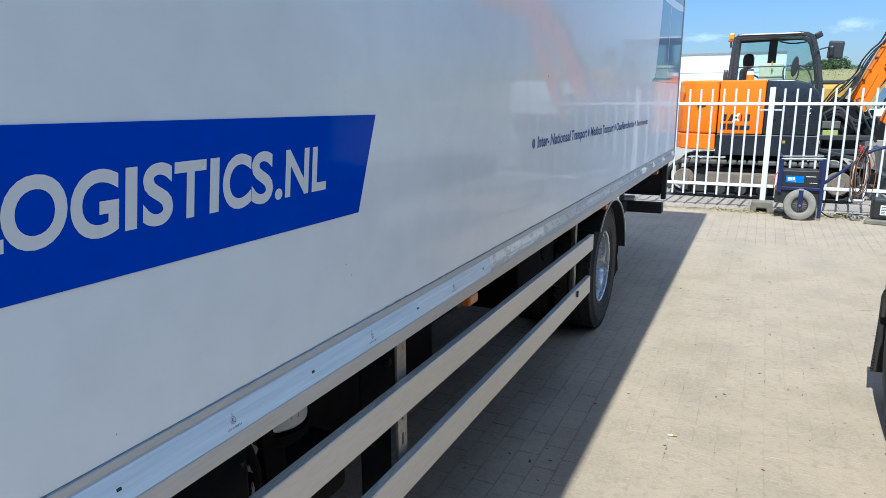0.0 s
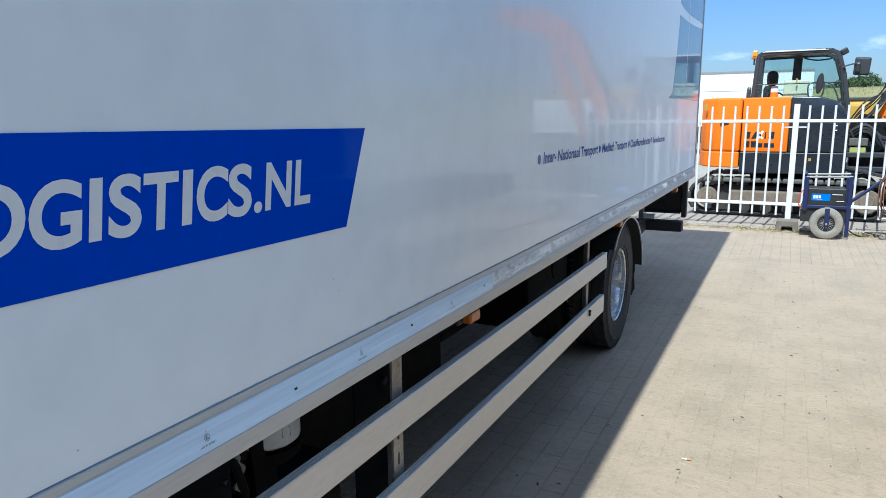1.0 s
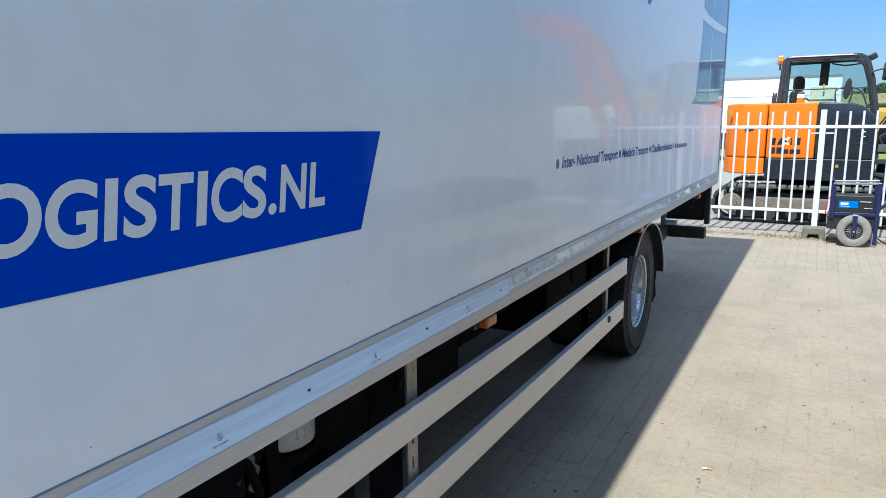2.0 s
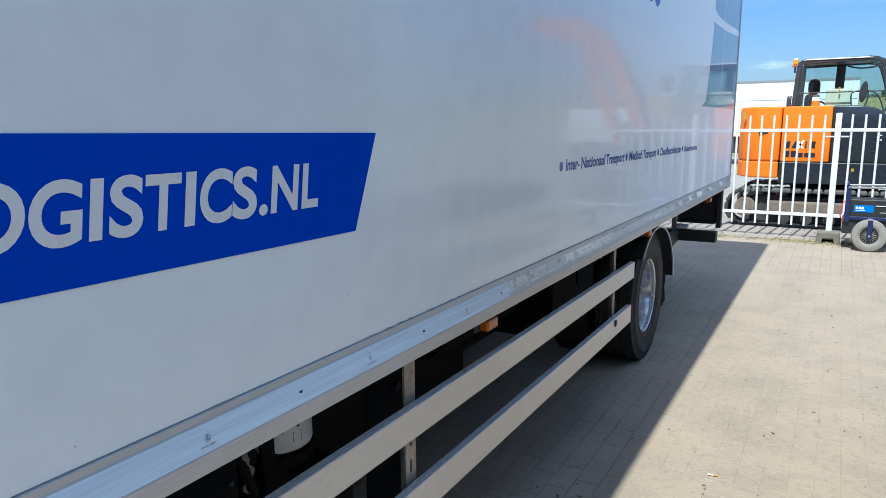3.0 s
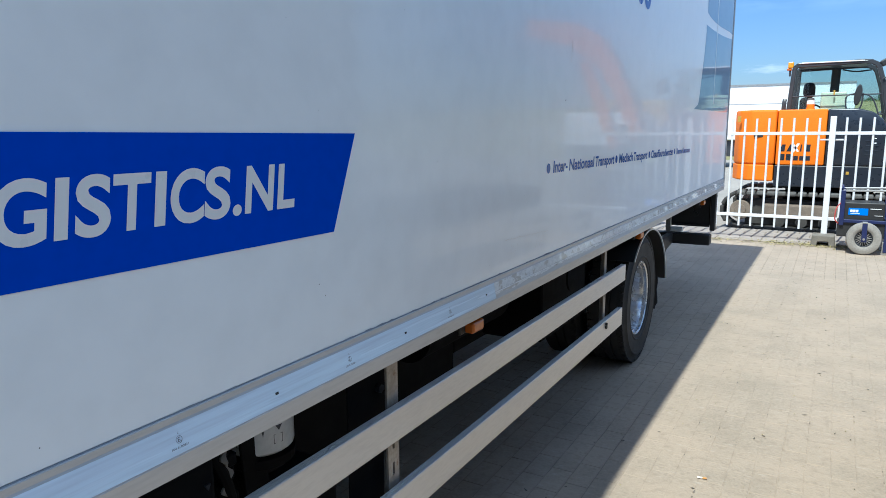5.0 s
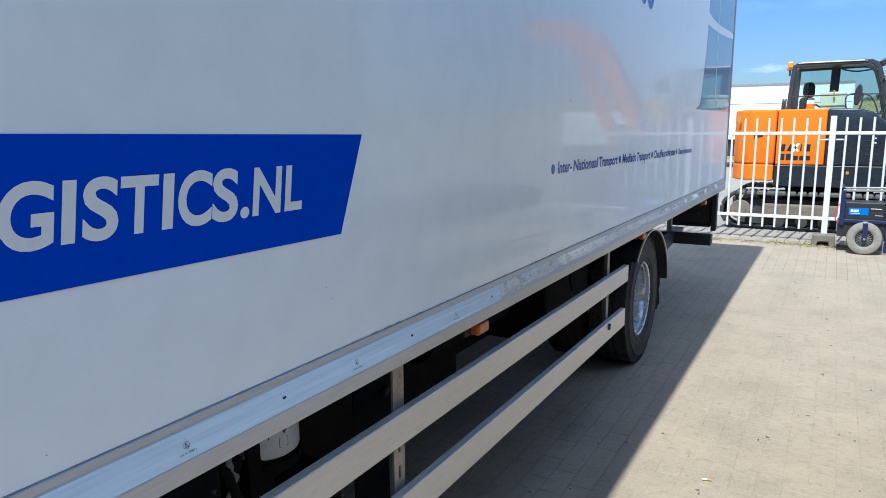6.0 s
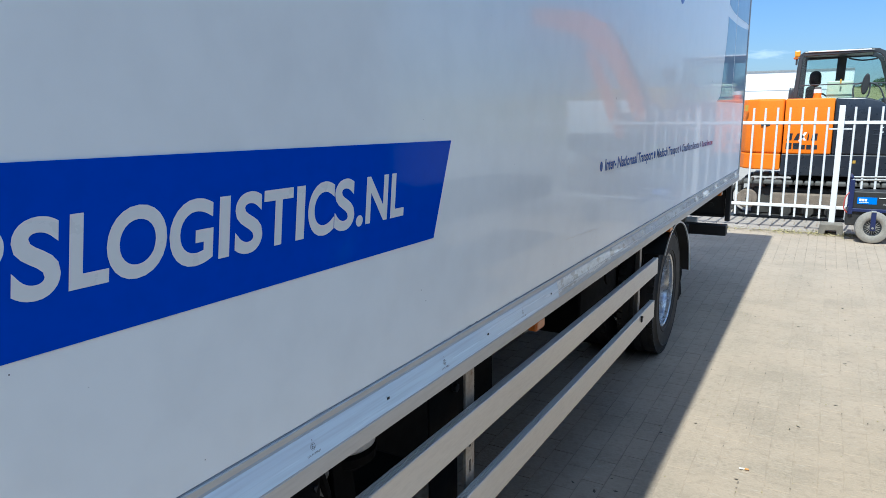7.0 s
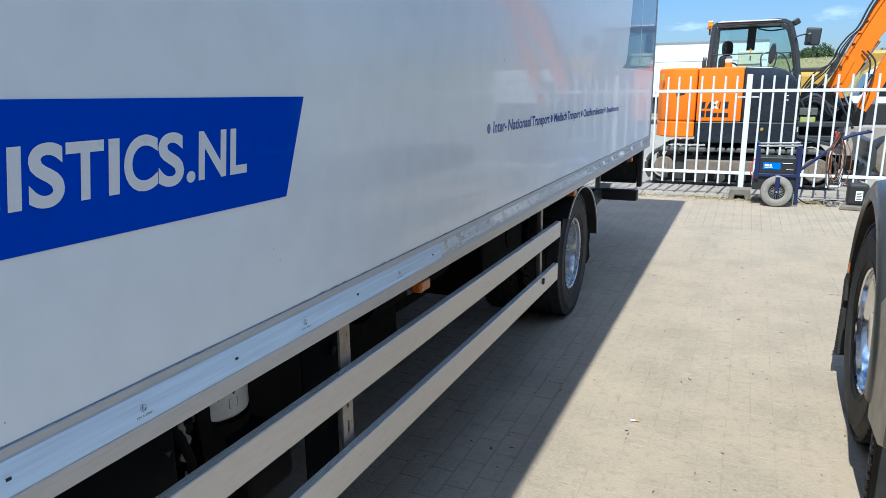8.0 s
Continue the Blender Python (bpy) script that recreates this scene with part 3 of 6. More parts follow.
def torn(y0, y1, top, depth, off, seed):
    """Ragged strip of tape on the profile: straight upper edge, torn lower edge."""
    r = random.Random(seed)
    put, low = on_tape(off), on_tape(0.0002)
    bm = bmesh.new()
    rows, y = [], y0
    while y < y1:
        d = depth * (0.35 + 0.65 * abs(noise.noise((y * 9.0, seed, 0.0)))) * r.uniform(0.75, 1.1)
        rows.append([bm.verts.new(p) for p in (put(y, top), put(y, top - d), low(y, top - d - 0.0004))])
        y += r.uniform(0.006, 0.02)
    for p, q in zip(rows, rows[1:]):
        bm.faces.new((p[0], q[0], q[1], p[1]))
        bm.faces.new((p[1], q[1], q[2], p[2]))
    bmesh.ops.recalc_face_normals(bm, faces=bm.faces)
    return bm


for k, (y0, y1) in enumerate(((1.07, 1.75), (1.79, 2.5), (2.53, 3.4), (3.47, 4.6), (4.68, 5.5), (5.6, 6.5))):
    part("torn_edge", torn(y0, y1, 1.0238, 0.013, 0.0007, k + 1.5), M_TAPE_WORN, truck, "ragged torn lower edge of the tape")
for k in range(-5, 3):
    yy = k * 0.5
    c = on_tape()(yy, 1.032)
    part("screw_hole", box(c.x - 0.004, c.x + 0.0021, yy - 0.0042, yy + 0.0042, 1.0292, 1.0342), M_HOLE, truck)
for k in range(-5, 3):
    yy = -0.25 + 0.5 * k
    if yy > 1.0:
        continue
    q = on_tape(0.0016)
    bm = bmesh.new()
    seg = 24
    for a in range(seg):
        t0, t1 = 6.28318 * a / seg, 6.28318 * (a + 1) / seg
        flat([(yy + 0.0068 * math.cos(t0), 1.032 + 0.0068 * math.sin(t0)), (yy + 0.0068 * math.cos(t1), 1.032 + 0.0068 * math.sin(t1)),
              (yy + 0.0061 * math.cos(t1), 1.032 + 0.0061 * math.sin(t1)), (yy + 0.0061 * math.cos(t0), 1.032 + 0.0061 * math.sin(t0))], q, bm)
    letters("E", yy - 0.0028, yy + 0.0022, 1.0282, 1.036, q, 0.0, bm)
    letters("1", yy + 0.0028, yy + 0.0042, 1.027, 1.0305, q, 0.0, bm)
    letters("C", yy - 0.0015, yy + 0.0015, 1.0425, 1.0458, q, 0.0, bm)
    letters("104 R-00821", yy - 0.018, yy + 0.018, 1.0165, 1.0205, q, 0.0, bm, caps="104R")
    part("approval_mark", bm, M_BAND, tape, "small printed approval mark")

# blue band and its lettering
band = part("blue_band", prism([(-2.3, 1.595), (-2.32, 1.368), (0.218, 1.3485), (0.308, 1.5725)], "x", 0.0006, 0.0014), M_BLUE, truck, "bright blue vinyl band with slanted end")
LOGI = [("L", -0.663, -0.609), ("O", -0.613, -0.521), ("G", -0.517, -0.438), ("I", -0.427, -0.4055), ("S", -0.395, -0.335), ("T", -0.333, -0.263),
        ("I", -0.254, -0.232), ("C", -0.223, -0.149), ("S", -0.148, -0.086), (".", -0.0795, -0.0565), ("N", -0.048, 0.029), ("L", 0.041, 0.093)]


def leaning(u, v):
    """Lettering plane with the letters' slight forward lean."""
    return Vector((0.0022, u + 0.134 * (v - 1.4655), v))


RISE = {"L": 0.0, "O": 0.002}
for k, (ch, a, b) in enumerate(LOGI):
    up = 0.0035 if k == 0 else RISE.get(ch, 0.0)
    if ch == ".":
        bm = letters(".", a, b, 1.4175, 1.4395, leaning, 0.02)
    elif ch in "OGCS":
        bm = letters(ch, a, b, 1.4165 + up, 1.5145 + up, leaning, 0.028)
    else:
        bm = letters(ch, a, b, 1.4190 + up, 1.5120 + up, leaning, 0.028)
    part("letter", bm, M_LETTER, band, "white letter of LOGISTICS.NL")
part("letter", letters("S", -0.732, -0.673, 1.4200, 1.5180, leaning, 0.028), M_LETTER, band, "white letter")
part("letter", letters("P", -0.805, -0.739, 1.4230, 1.5160, leaning, 0.028), M_LETTER, band, "white letter")

# line of small service names
def service(u, v):
    """Skin of the panel, with the small lettering's lean."""
    return Vector((0.0008, u + 0.16 * (v - 1.4055), v))


for u in (1.577, 2.549, 3.270, 4.020):
    part("bullet", disc(u, 1.4265, 0.0205, side(0.0008)), M_INK, truck)
for word, u0, u1, z0, z1, caps in (("Inter-", 1.628, 1.798, 1.4055, 1.4475, "I"), ("Nationaal", 1.820, 2.166, 1.4050, 1.4470, "N"), ("Transport", 2.184, 2.506, 1.4045, 1.4465, "T"),
                                   ("Medisch", 2.598, 2.876, 1.4040, 1.4460, "M"), ("Transport", 2.896, 3.216, 1.4035, 1.4455, "T"), ("Chauffeursdiensten", 3.312, 3.970, 1.4025, 1.4445, "C")):
    part("service_lettering", letters(word, u0, u1, z0, z1 + 0.007, service, 0.030, caps=caps), M_INK, truck, "dark blue service name")
for u0, u1, h in ((4.085, 4.118, 0.041), (4.126, 4.30, 0.028), (4.305, 4.325, 0.041), (4.332, 4.59, 0.028)):
    part("service_bar", flat([(u0, 1.4035), (u1, 1.4035), (u1, 1.4035 + h), (u0, 1.4035 + h)], service), M_INK, truck, "dark blue printed bar")
# lower ends of large light blue letters higher up
bm = bmesh.new()
for u, r in ((2.915, 0.075), (3.072, 0.08)):
    pts = [(u + r * math.cos(a), 2.335 + 1.05 * r * math.sin(a)) for a in [math.pi * (1 + k / 12) for k in range(13)]]
    ins = [(u + r * 0.5 * math.cos(a), 2.335 + 0.5 * r * math.sin(a)) for a in [math.pi * (1 + k / 12) for k in range(13)]]
    for i in range(12):
        flat([pts[i], pts[i + 1], ins[i + 1], ins[i]], side(0.0008), bm)
    flat([(u + r * 0.5, 2.335), (u + r, 2.335), (u + r, 2.56), (u + r * 0.5, 2.56)], side(0.0008), bm)
    flat([(u - r, 2.335), (u - r * 0.5, 2.335), (u - r * 0.5, 2.36), (u - r, 2.36)], side(0.0008), bm)
flat([(2.75, 2.262), (2.785, 2.258), (2.815, 2.56), (2.77, 2.56)], side(0.0008), bm)
part("upper_lettering", bm, M_SKYINK, truck, "light blue lettering high on the side")

# dark blue film towards the rear, parted by a white sweep
bm = bmesh.new()
y_end = REAR - 0.05


def film_front(z):
    """Front edge of the film: leaning slightly, with a drawn-out toe."""
    return 4.87 + 0.36 * (z - 1.80) - 0.14 * max(0, (z - 2.2)) - 0.17 * max(0, (1.80 - z) / 0.065) ** 2


low = [(film_front(1.735 + 0.04 * k), 1.735 + 0.04 * k) for k in range(17)]
along = [k / 12 for k in range(13)]
sweep_low = [(5.03 + (y_end - 5.03) * k, 2.415 - 0.006 * math.sin(3.1 * k) + 0.048 * k * k) for k in along]
sweep_top = [(5.06 + (y_end - 5.06) * k, 2.512 - 0.026 * math.sin(3.1 * min(1.0, k * 1.2) ** 0.7) - 0.004 * k) for k in along]
flat([(y_end, 1.748), *sweep_low[::-1], *low[::-1]], side(0.0007), bm)
flat([*sweep_top, (y_end, 3.4), (5.02, 3.4)], side(0.0007), bm)
part("rear_film", bm, M_FILM, truck, "glossy dark blue film parted by a white sweep")
part("film_seam", box(0.0008, 0.0016, 5.588, 5.606, 1.80, 3.4), M_PANEL, truck, "pale seam in the film")

# scuffs and specks
bm = bmesh.new()
sc = random.Random(9)
for k in range(30):
    u = 1.17 + 0.415 * k / 30
    z = 1.191 - 0.018 * (k / 30) ** 1.3 + 0.0015 * math.sin(k * 0.9)
    flat([(u, z), (u + 0.0145, z - 0.0006), (u + 0.0145, z + sc.uniform(0.0006, 0.0018)), (u, z + 0.001)], side(0.0006), bm)
for k in range(40):
    u = sc.uniform(1.45, 1.575)
    z = 1.174 - (u - 1.45) * 0.09 - sc.uniform(0, 0.052)
    w, h = sc.uniform(0.0006, 0.0018), sc.uniform(0.004, 0.014)
    flat([(u, z), (u + w, z), (u + w * 0.8, z + h), (u - w * 0.2, z + h)], side(0.0006), bm)
for k in range(14):
    u, z = sc.uniform(1.215, 1.275), sc.uniform(1.12, 1.165)
    flat([(u, z), (u + 0.0015, z), (u + 0.004, z + sc.uniform(0.006, 0.018)), (u + 0.002, z + 0.008)], side(0.0006), bm)
for k in range(12):
    z = 1.940 - 0.09 * k / 12
    u = 1.828 + sc.uniform(-0.004, 0.004) - 0.012 * k / 12
    flat([(u, z), (u + 0.004, z), (u + 0.003, z + 0.009), (u, z + 0.008)], side(0.0006), bm)
tagged(part("scuff", bm, M_SCUFF, panel), "grey scuff marks on the white panel", kind="stuff")
bm = bmesh.new()
for k in range(34):
    u, z, r = sc.uniform(-0.9, 4.9), sc.uniform(1.10, 2.4), sc.uniform(0.0005, 0.0013)
    disc(u, z, r, side(0.0006), bm, 6)
for u, z in ((4.39, 1.876), (4.43, 1.868), (1.76, 1.70), (0.18, 1.205), (0.16, 1.235)):
    disc(u, z, 0.004 if u > 1 else 0.0014, side(0.0006), bm, 7)
tagged(part("speck", bm, M_BAND, panel), "dark specks of dirt", kind="stuff")
bm = bmesh.new()
for k in range(30):
    u = 1.75 + 4.8 * k / 30 + sc.uniform(-0.05, 0.05)
    flat([(u, 1.0800), (u + sc.uniform(0.04, 0.13), 1.0800), (u + 0.05, 1.082 + sc.uniform(0, 0.003))], side(0.0006), bm)
tagged(part("edge_grime", bm, M_SCUFF, panel), "grime along the lower panel edge", kind="stuff")

bm = bmesh.new()
for k in range(44):
    u, w = sc.uniform(-0.9, 2.6), sc.uniform(0.012, 0.075)
    lift = sc.uniform(0.0010, 0.0040)
    flat([(u, 1.0788), (u + w, 1.0788), (u + w * 0.82, 1.0788 + lift * 0.6), (u + w * 0.5, 1.0788 + lift), (u + w * 0.2, 1.0788 + lift * 0.7)], side(0.0007), bm)
tagged(part("sealant_smear", bm, M_SEAL, panel), "grey sealant smeared along the panel foot", kind="stuff")

# plain unseen cab in front of the body, added to shut light out below
cab_shell = part("cab_shell", prism([(FRONT - 0.12, 0.62), (FRONT - 0.12, 3.0), (FRONT - 1.55, 2.95), (FRONT - 1.85, 2.1), (FRONT - 1.95, 1.5), (FRONT - 1.95, 0.62)], "x", -2.44, -0.08, 0.08, 3), M_WHITE, truck, "unseen white cab shell")
part("windscreen", prism([(FRONT - 1.60, 2.75), (FRONT - 1.585, 2.75), (FRONT - 1.87, 1.95), (FRONT - 1.885, 1.95)], "x", -2.3, -0.22), M_DARKGLASS, cab_shell)
part("side_window", prism([(FRONT - 0.75, 1.85), (FRONT - 0.75, 2.6), (FRONT - 1.45, 2.6), (FRONT - 1.7, 1.85)], "x", -0.085, -0.074), M_DARKGLASS, cab_shell)
part("bumper", box(-2.46, -0.06, FRONT - 2.02, FRONT - 1.7, 0.30, 0.60, 0.04, 2), M_BLACK, truck)
part("cab_skirt", box(-2.36, -0.16, FRONT - 1.68, FRONT - 0.1, 0.34, 0.61, 0.03), M_BLACK, truck)

# side guards
def guard_rail(z0, z1, y0, y1):
    """Extruded aluminium rail with a grooved top."""
    x0, x1 = -0.066, -0.039
    poly = [(x1, z0 + 0.004), (x1, z1 - 0.003), (x1 - 0.002, z1)]
    for k in range(3):
        u = x1 - 0.006 - k * 0.0072
        poly += [(u, z1), (u - 0.0006, z1 - 0.0014), (u - 0.0018, z1 - 0.0014), (u - 0.0024, z1)]
    poly += [(x0, z1), (x0, z0), (x1 - 0.003, z0)]
    return prism(poly, "y", y0, y1)


# unseen skirt added on the far side to keep light from under the truck
part("far_side_skirt", box(-2.50, -2.47, FRONT + 0.1, 3.05, 0.14, 0.975, 0.004), M_BLACK, truck, "unseen black skirt added to block light under the truck")
RAILS = []
for z0, z1, y1 in ((0.692, 0.790, 2.972), (0.428, 0.536, 2.930)):
    r = part("side_guard_rail", guard_rail(z0, z1, -2.2, y1), M_RAIL, truck, "anodised aluminium side guard rail")
    part("end_cap", box(-0.0655, -0.0395, y1, y1 + 0.004, z0 + 0.001, z1 - 0.002, 0.001), M_RAIL, r)
    RAILS.append(r)
part("clip", box(-0.039, -0.030, 2.585, 2.609, 0.490, 0.513, 0.003), M_PLASTIC, RAILS[1], "black plastic clip")
part("clip", rod((-0.04, 2.592, 0.520), (-0.027, 2.592, 0.520), 0.007), M_PLASTIC, RAILS[1])


def guard_bracket(y0, w):
    """Upright with slotted holes, bent foot at its top."""
    bm = bmesh.new()
    x0, x1 = -0.082, -0.0745
    a, b = y0, y0 + w
    sa, sb = y0 + w * 0.40, y0 + w * 0.60
    slots = [(0.45, 0.485), (0.566, 0.606), (0.648, 0.668), (0.72, 0.75)]
    z = 0.40
    for s0, s1 in slots:
        box(x0, x1, a, b, z, s0, bm=bm)
        box(x0, x1, a, sa, s0, s1, bm=bm)
        box(x0, x1, sb, b, s0, s1, bm=bm)
        z = s1
    box(x0, x1, a, b, z, 0.935, bm=bm)
    box(x0 - 0.025, x0, b - 0.006, b, 0.40, 0.965, bm=bm)
    return bm


for yy, w in ((0.526, 0.056), (2.655, 0.040), (-1.55, 0.062)):
    br = part("guard_bracket", guard_bracket(yy, w), M_ALU_WORN, truck, "worn galvanised guard bracket with slotted holes")
    part("bolt", rod((-0.0745, yy + 0.012, 0.935), (-0.0685, yy + 0.012, 0.935), 0.007, seg=6), M_STEEL, br)
    part("bolt", rod((-0.0745, yy + w - 0.012, 0.935), (-0.0685, yy + w - 0.012, 0.935), 0.007, seg=6), M_STEEL, br)

# marker lamps
for yy, z in ((1.0, 0.878), (3.33, 0.885), (5.72, 0.875), (6.48, 0.87)):
    lamp = part("marker_lamp", box(-0.085, -0.048, yy + 0.02, yy + 0.105, z, z + 0.04, 0.008, 2), M_AMBER, truck, "amber side marker lamp")
    part("lamp_base", box(-0.10, -0.083, yy - 0.012, yy + 0.127, z - 0.002, z + 0.075, 0.004), M_PLASTIC, lamp)


# wheels
def wheel(parent, cx, cy, R, width, rim_r, rim_mat, tyre_mat, dish, face=1, seg=64, nuts=10, blocks=56, concave=True):
    """A tyre with shoulder blocks and grooves, and a dished rim; face: the side (+1 or -1 along x) that is seen."""
    s = face
    hub = part("wheel", rod((cx - s * width * 0.9, cy, R), (cx - s * width * 0.7, cy, R), rim_r * 0.6, seg=24), M_UNDER, parent)
    w = width / 2
    x = cx - s * w
    prof = [(rim_r - 0.005, s * (w - 0.035)), (rim_r + 0.012, s * (w - 0.012)), (rim_r + 0.030, s * (w - 0.008)), (rim_r + 0.034, s * (w - 0.003)), (rim_r + 0.040, s * (w - 0.003)), (rim_r + 0.044, s * (w - 0.006)), (rim_r + (R - rim_r) * 0.55, s * w), (rim_r + (R - rim_r) * 0.66, s * w), (rim_r + (R - rim_r) * 0.68, s * (w + 0.003)), (rim_r + (R - rim_r) * 0.72, s * (w + 0.003)), (rim_r + (R - rim_r) * 0.74, s * (w - 0.002)), (R - 0.035, s * (w - 0.010)), (R - 0.012, s * (w - 0.020))]
    for g in (0.72, 0.24, -0.24, -0.72):
        gw = 0.006
        prof += [(R, s * (w * g + gw + 0.008)), (R, s * (w * g + gw)), (R - 0.012, s * (w * g + gw - 0.002)), (R - 0.012, s * (w * g - gw + 0.002)), (R, s * (w * g - gw))]
    prof += [(R - 0.012, -s * (w - 0.02)), (R - 0.035, -s * (w - 0.01)), (rim_r + 0.03, -s * w), (rim_r - 0.005, -s * (w - 0.03))]
    tyre = part("tyre", lathe(prof, (x, cy, R), "x", seg), tyre_mat, hub, "dusty black rubber tyre with grooved tread")
    smooth(tyre, 30)
    bm = bmesh.new()
    for k in range(blocks):
        a = 2 * math.pi * k / blocks
        for e in (s, -s):
            m = Matrix.Translation((x, cy, R)) @ Matrix.Rotation(a, 4, "X")
            box(e * (w - 0.055) - 0.0, e * (w - 0.012), -0.5 * 2 * math.pi * R / blocks * 0.86, 0.5 * 2 * math.pi * R / blocks * 0.86, R - 0.016, R + 0.001, 0.002, bm=bm, m=m)
    tagged(part("tread", bm, M_TREAD, hub), kind="stuff")
    # rim: outer lip, barrel, dished disc
    o = s * (w - 0.028)
    d = s * (w - dish)
    prof = [(rim_r - 0.002, -s * w * 0.8), (rim_r - 0.002, o - s * 0.02), (rim_r + 0.012, o), (rim_r + 0.013, o + s * 0.008), (rim_r + 0.002, o + s * 0.010), (rim_r - 0.006, o + s * 0.004), (rim_r - 0.008, o - s * 0.016), (rim_r - 0.020, o - s * 0.018), (rim_r - 0.024, o - s * 0.03),
            (rim_r - 0.030, o - s * 0.06), (rim_r - 0.036, d - s * 0.035), (rim_r - 0.052, d - s * 0.035), (rim_r - 0.058, d + s * 0.004), (rim_r - 0.075, d + s * 0.006), (rim_r * 0.62, d - s * 0.006), (rim_r * 0.52, d + s * 0.012), (rim_r * 0.36, d + s * 0.012), (rim_r * 0.34, d + s * 0.05), (rim_r * 0.30, d + s * 0.062), (0.004, d + s * 0.064)]
    rim = part("rim", lathe(prof, (x, cy, R), "x", seg), rim_mat, hub)
    smooth(rim, 40)
    for k in range(nuts):
        a = 2 * math.pi * k / nuts
        p = (x + d + s * 0.008, cy + rim_r * 0.44 * math.cos(a), R + rim_r * 0.44 * math.sin(a))
        part("wheel_nut", rod(p, (p[0] + s * 0.03, p[1], p[2]), 0.013, seg=6), M_STEEL, hub)
    for k in range(8):
        a = 2 * math.pi * (k + 0.5) / 8
        p = (x + d - s * 0.004, cy + rim_r * 0.73 * math.cos(a), R + rim_r * 0.73 * math.sin(a))
        part("hand_hole", rod(p, (p[0] + s * 0.006, p[1], p[2]), 0.022, seg=14), M_HOLE, hub)
    return hub


WY, WR = 3.60, 0.44
tagged(wheel(truck, -0.085, WY, WR, 0.255, 0.247, M_RIM, M_RUBBER, 0.15), "rear wheel with a silver dished rim")
tagged(wheel(truck, -0.40, WY, WR, 0.255, 0.247, M_RIM, M_RUBBER, 0.03, nuts=0), "inner twin wheel")
tagged(wheel(truck, -2.45, WY, WR, 0.255, 0.262, M_RIM, M_RUBBER, 0.15, face=-1), "rear wheel on the far side")
tagged(wheel(truck, -0.10, FRONT - 1.0, WR, 0.255, 0.247, M_RIM, M_RUBBER, 0.02), "front wheel with a silver rim")
part("rear_axle", rod((-2.3, WY, WR), (-0.3, WY, WR), 0.075), M_UNDER, truck, "dark rear axle")


def mudguard(x0, x1, cy, cz, R, a0, a1, th=0.006, seg=26):
    bm = bmesh.new()
    rows = []
    for k in range(seg + 1):
        a = radians(a0 + (a1 - a0) * k / seg)
        rows.append([bm.verts.new((x, cy + (1.22 if math.cos(a) > 0 else 1.06) * r * math.cos(a), cz + r * math.sin(a))) for x, r in ((x0, R), (x1, R), (x1, R + th), (x0, R + th))])
    for p, q in zip(rows, rows[1:]):
        for i in range(4):
            bm.faces.new((p[i], p[(i + 1) % 4], q[(i + 1) % 4], q[i]))
    bm.faces.new(rows[0])
    bm.faces.new(rows[-1][::-1])
    bmesh.ops.recalc_face_normals(bm, faces=bm.faces)
    return bm


guard = part("mudguard", mudguard(-0.66, -0.055, WY, WR, 0.472, 4, 138), M_PLASTIC, truck, "black plastic mudguard with pale edging")
smooth(guard)
part("edging", mudguard(-0.055, -0.047, WY, WR, 0.469, 4, 138, 0.010), M_ALU, guard, "pale edging strip")

flap_side = [(-0.088, 0.50), (-0.086, 0.45), (-0.092, 0.40), (-0.085, 0.34), (-0.082, 0.30), (-0.095, 0.275), (-0.10, 0.25), (-0.36, 0.24), (-0.36, 0.50)]
part("rear_flap", prism(flap_side, "y", 4.085, 4.095), M_RUBBER, guard, "ragged black rubber flap behind the wheel")

# frame and gear under the body
for x in (-0.82, -1.70):
    part("frame_rail", box(x - 0.035, x + 0.035, FRONT, REAR - 0.25, 0.68, 0.915, 0.006), M_UNDER, truck, "dark steel frame rail")
for yy in (-1.2, 0.7, 1.8, 2.9, 4.6, 5.6):
    part("cross_member", box(-2.40, -0.12, yy - 0.03, yy + 0.03, 0.916, 0.981, 0.004), M_UNDER, truck)
part("underrun_bar", box(-2.40, 0.0, 5.86, 5.98, 0.474, 0.576, 0.006), M_BLACK, truck, "black rear underrun bar")
for x in (-0.86, -1.66):
    part("underrun_arm", prism([(5.05, 0.86), (5.3, 0.86), (5.88, 0.572), (5.88, 0.476), (5.75, 0.476)], "x", x - 0.03, x + 0.03, 0.004), M_BLACK, truck)
part("underrun_foot", prism([(5.40, 0.575), (5.86, 0.574), (5.86, 0.476), (5.62, 0.455), (5.45, 0.40), (5.36, 0.42)], "x", -0.40, -0.34, 0.004), M_BLACK, truck)
tail = part("tail_board", box(-0.47, -0.085, 6.38, 6.42, 0.592, 0.96, 0.005), M_BLACK, truck, "black lamp board under the rear sill")
part("far_tail_board", box(-2.42, -2.04, 6.38, 6.42, 0.56, 0.96, 0.005), M_BLACK, truck)
for x, z in ((-0.20, 0.80), (-0.27, 0.76), (-0.22, 0.71)):
    part("cable_gland", rod((x, 6.38, z), (x, 6.365, z), 0.026, seg=14), M_PLASTIC, tail)
for y_, z_ in ((5.2, 0.80), (5.2, 0.70), (5.34, 0.78)):
    part("bolt", rod((-0.588, y_, z_), (-0.575, y_, z_), 0.012, seg=6), M_STEEL, truck)
part("tail_lip", box(-0.47, -0.085, 6.36, 6.38, 0.587, 0.607, 0.003), M_BLACK, tail)
part("tail_post", box(-0.078, -0.030, 6.35, 6.44, 0.55, 0.967, 0.006), M_BLACK, truck, "black upright at the rear corner")
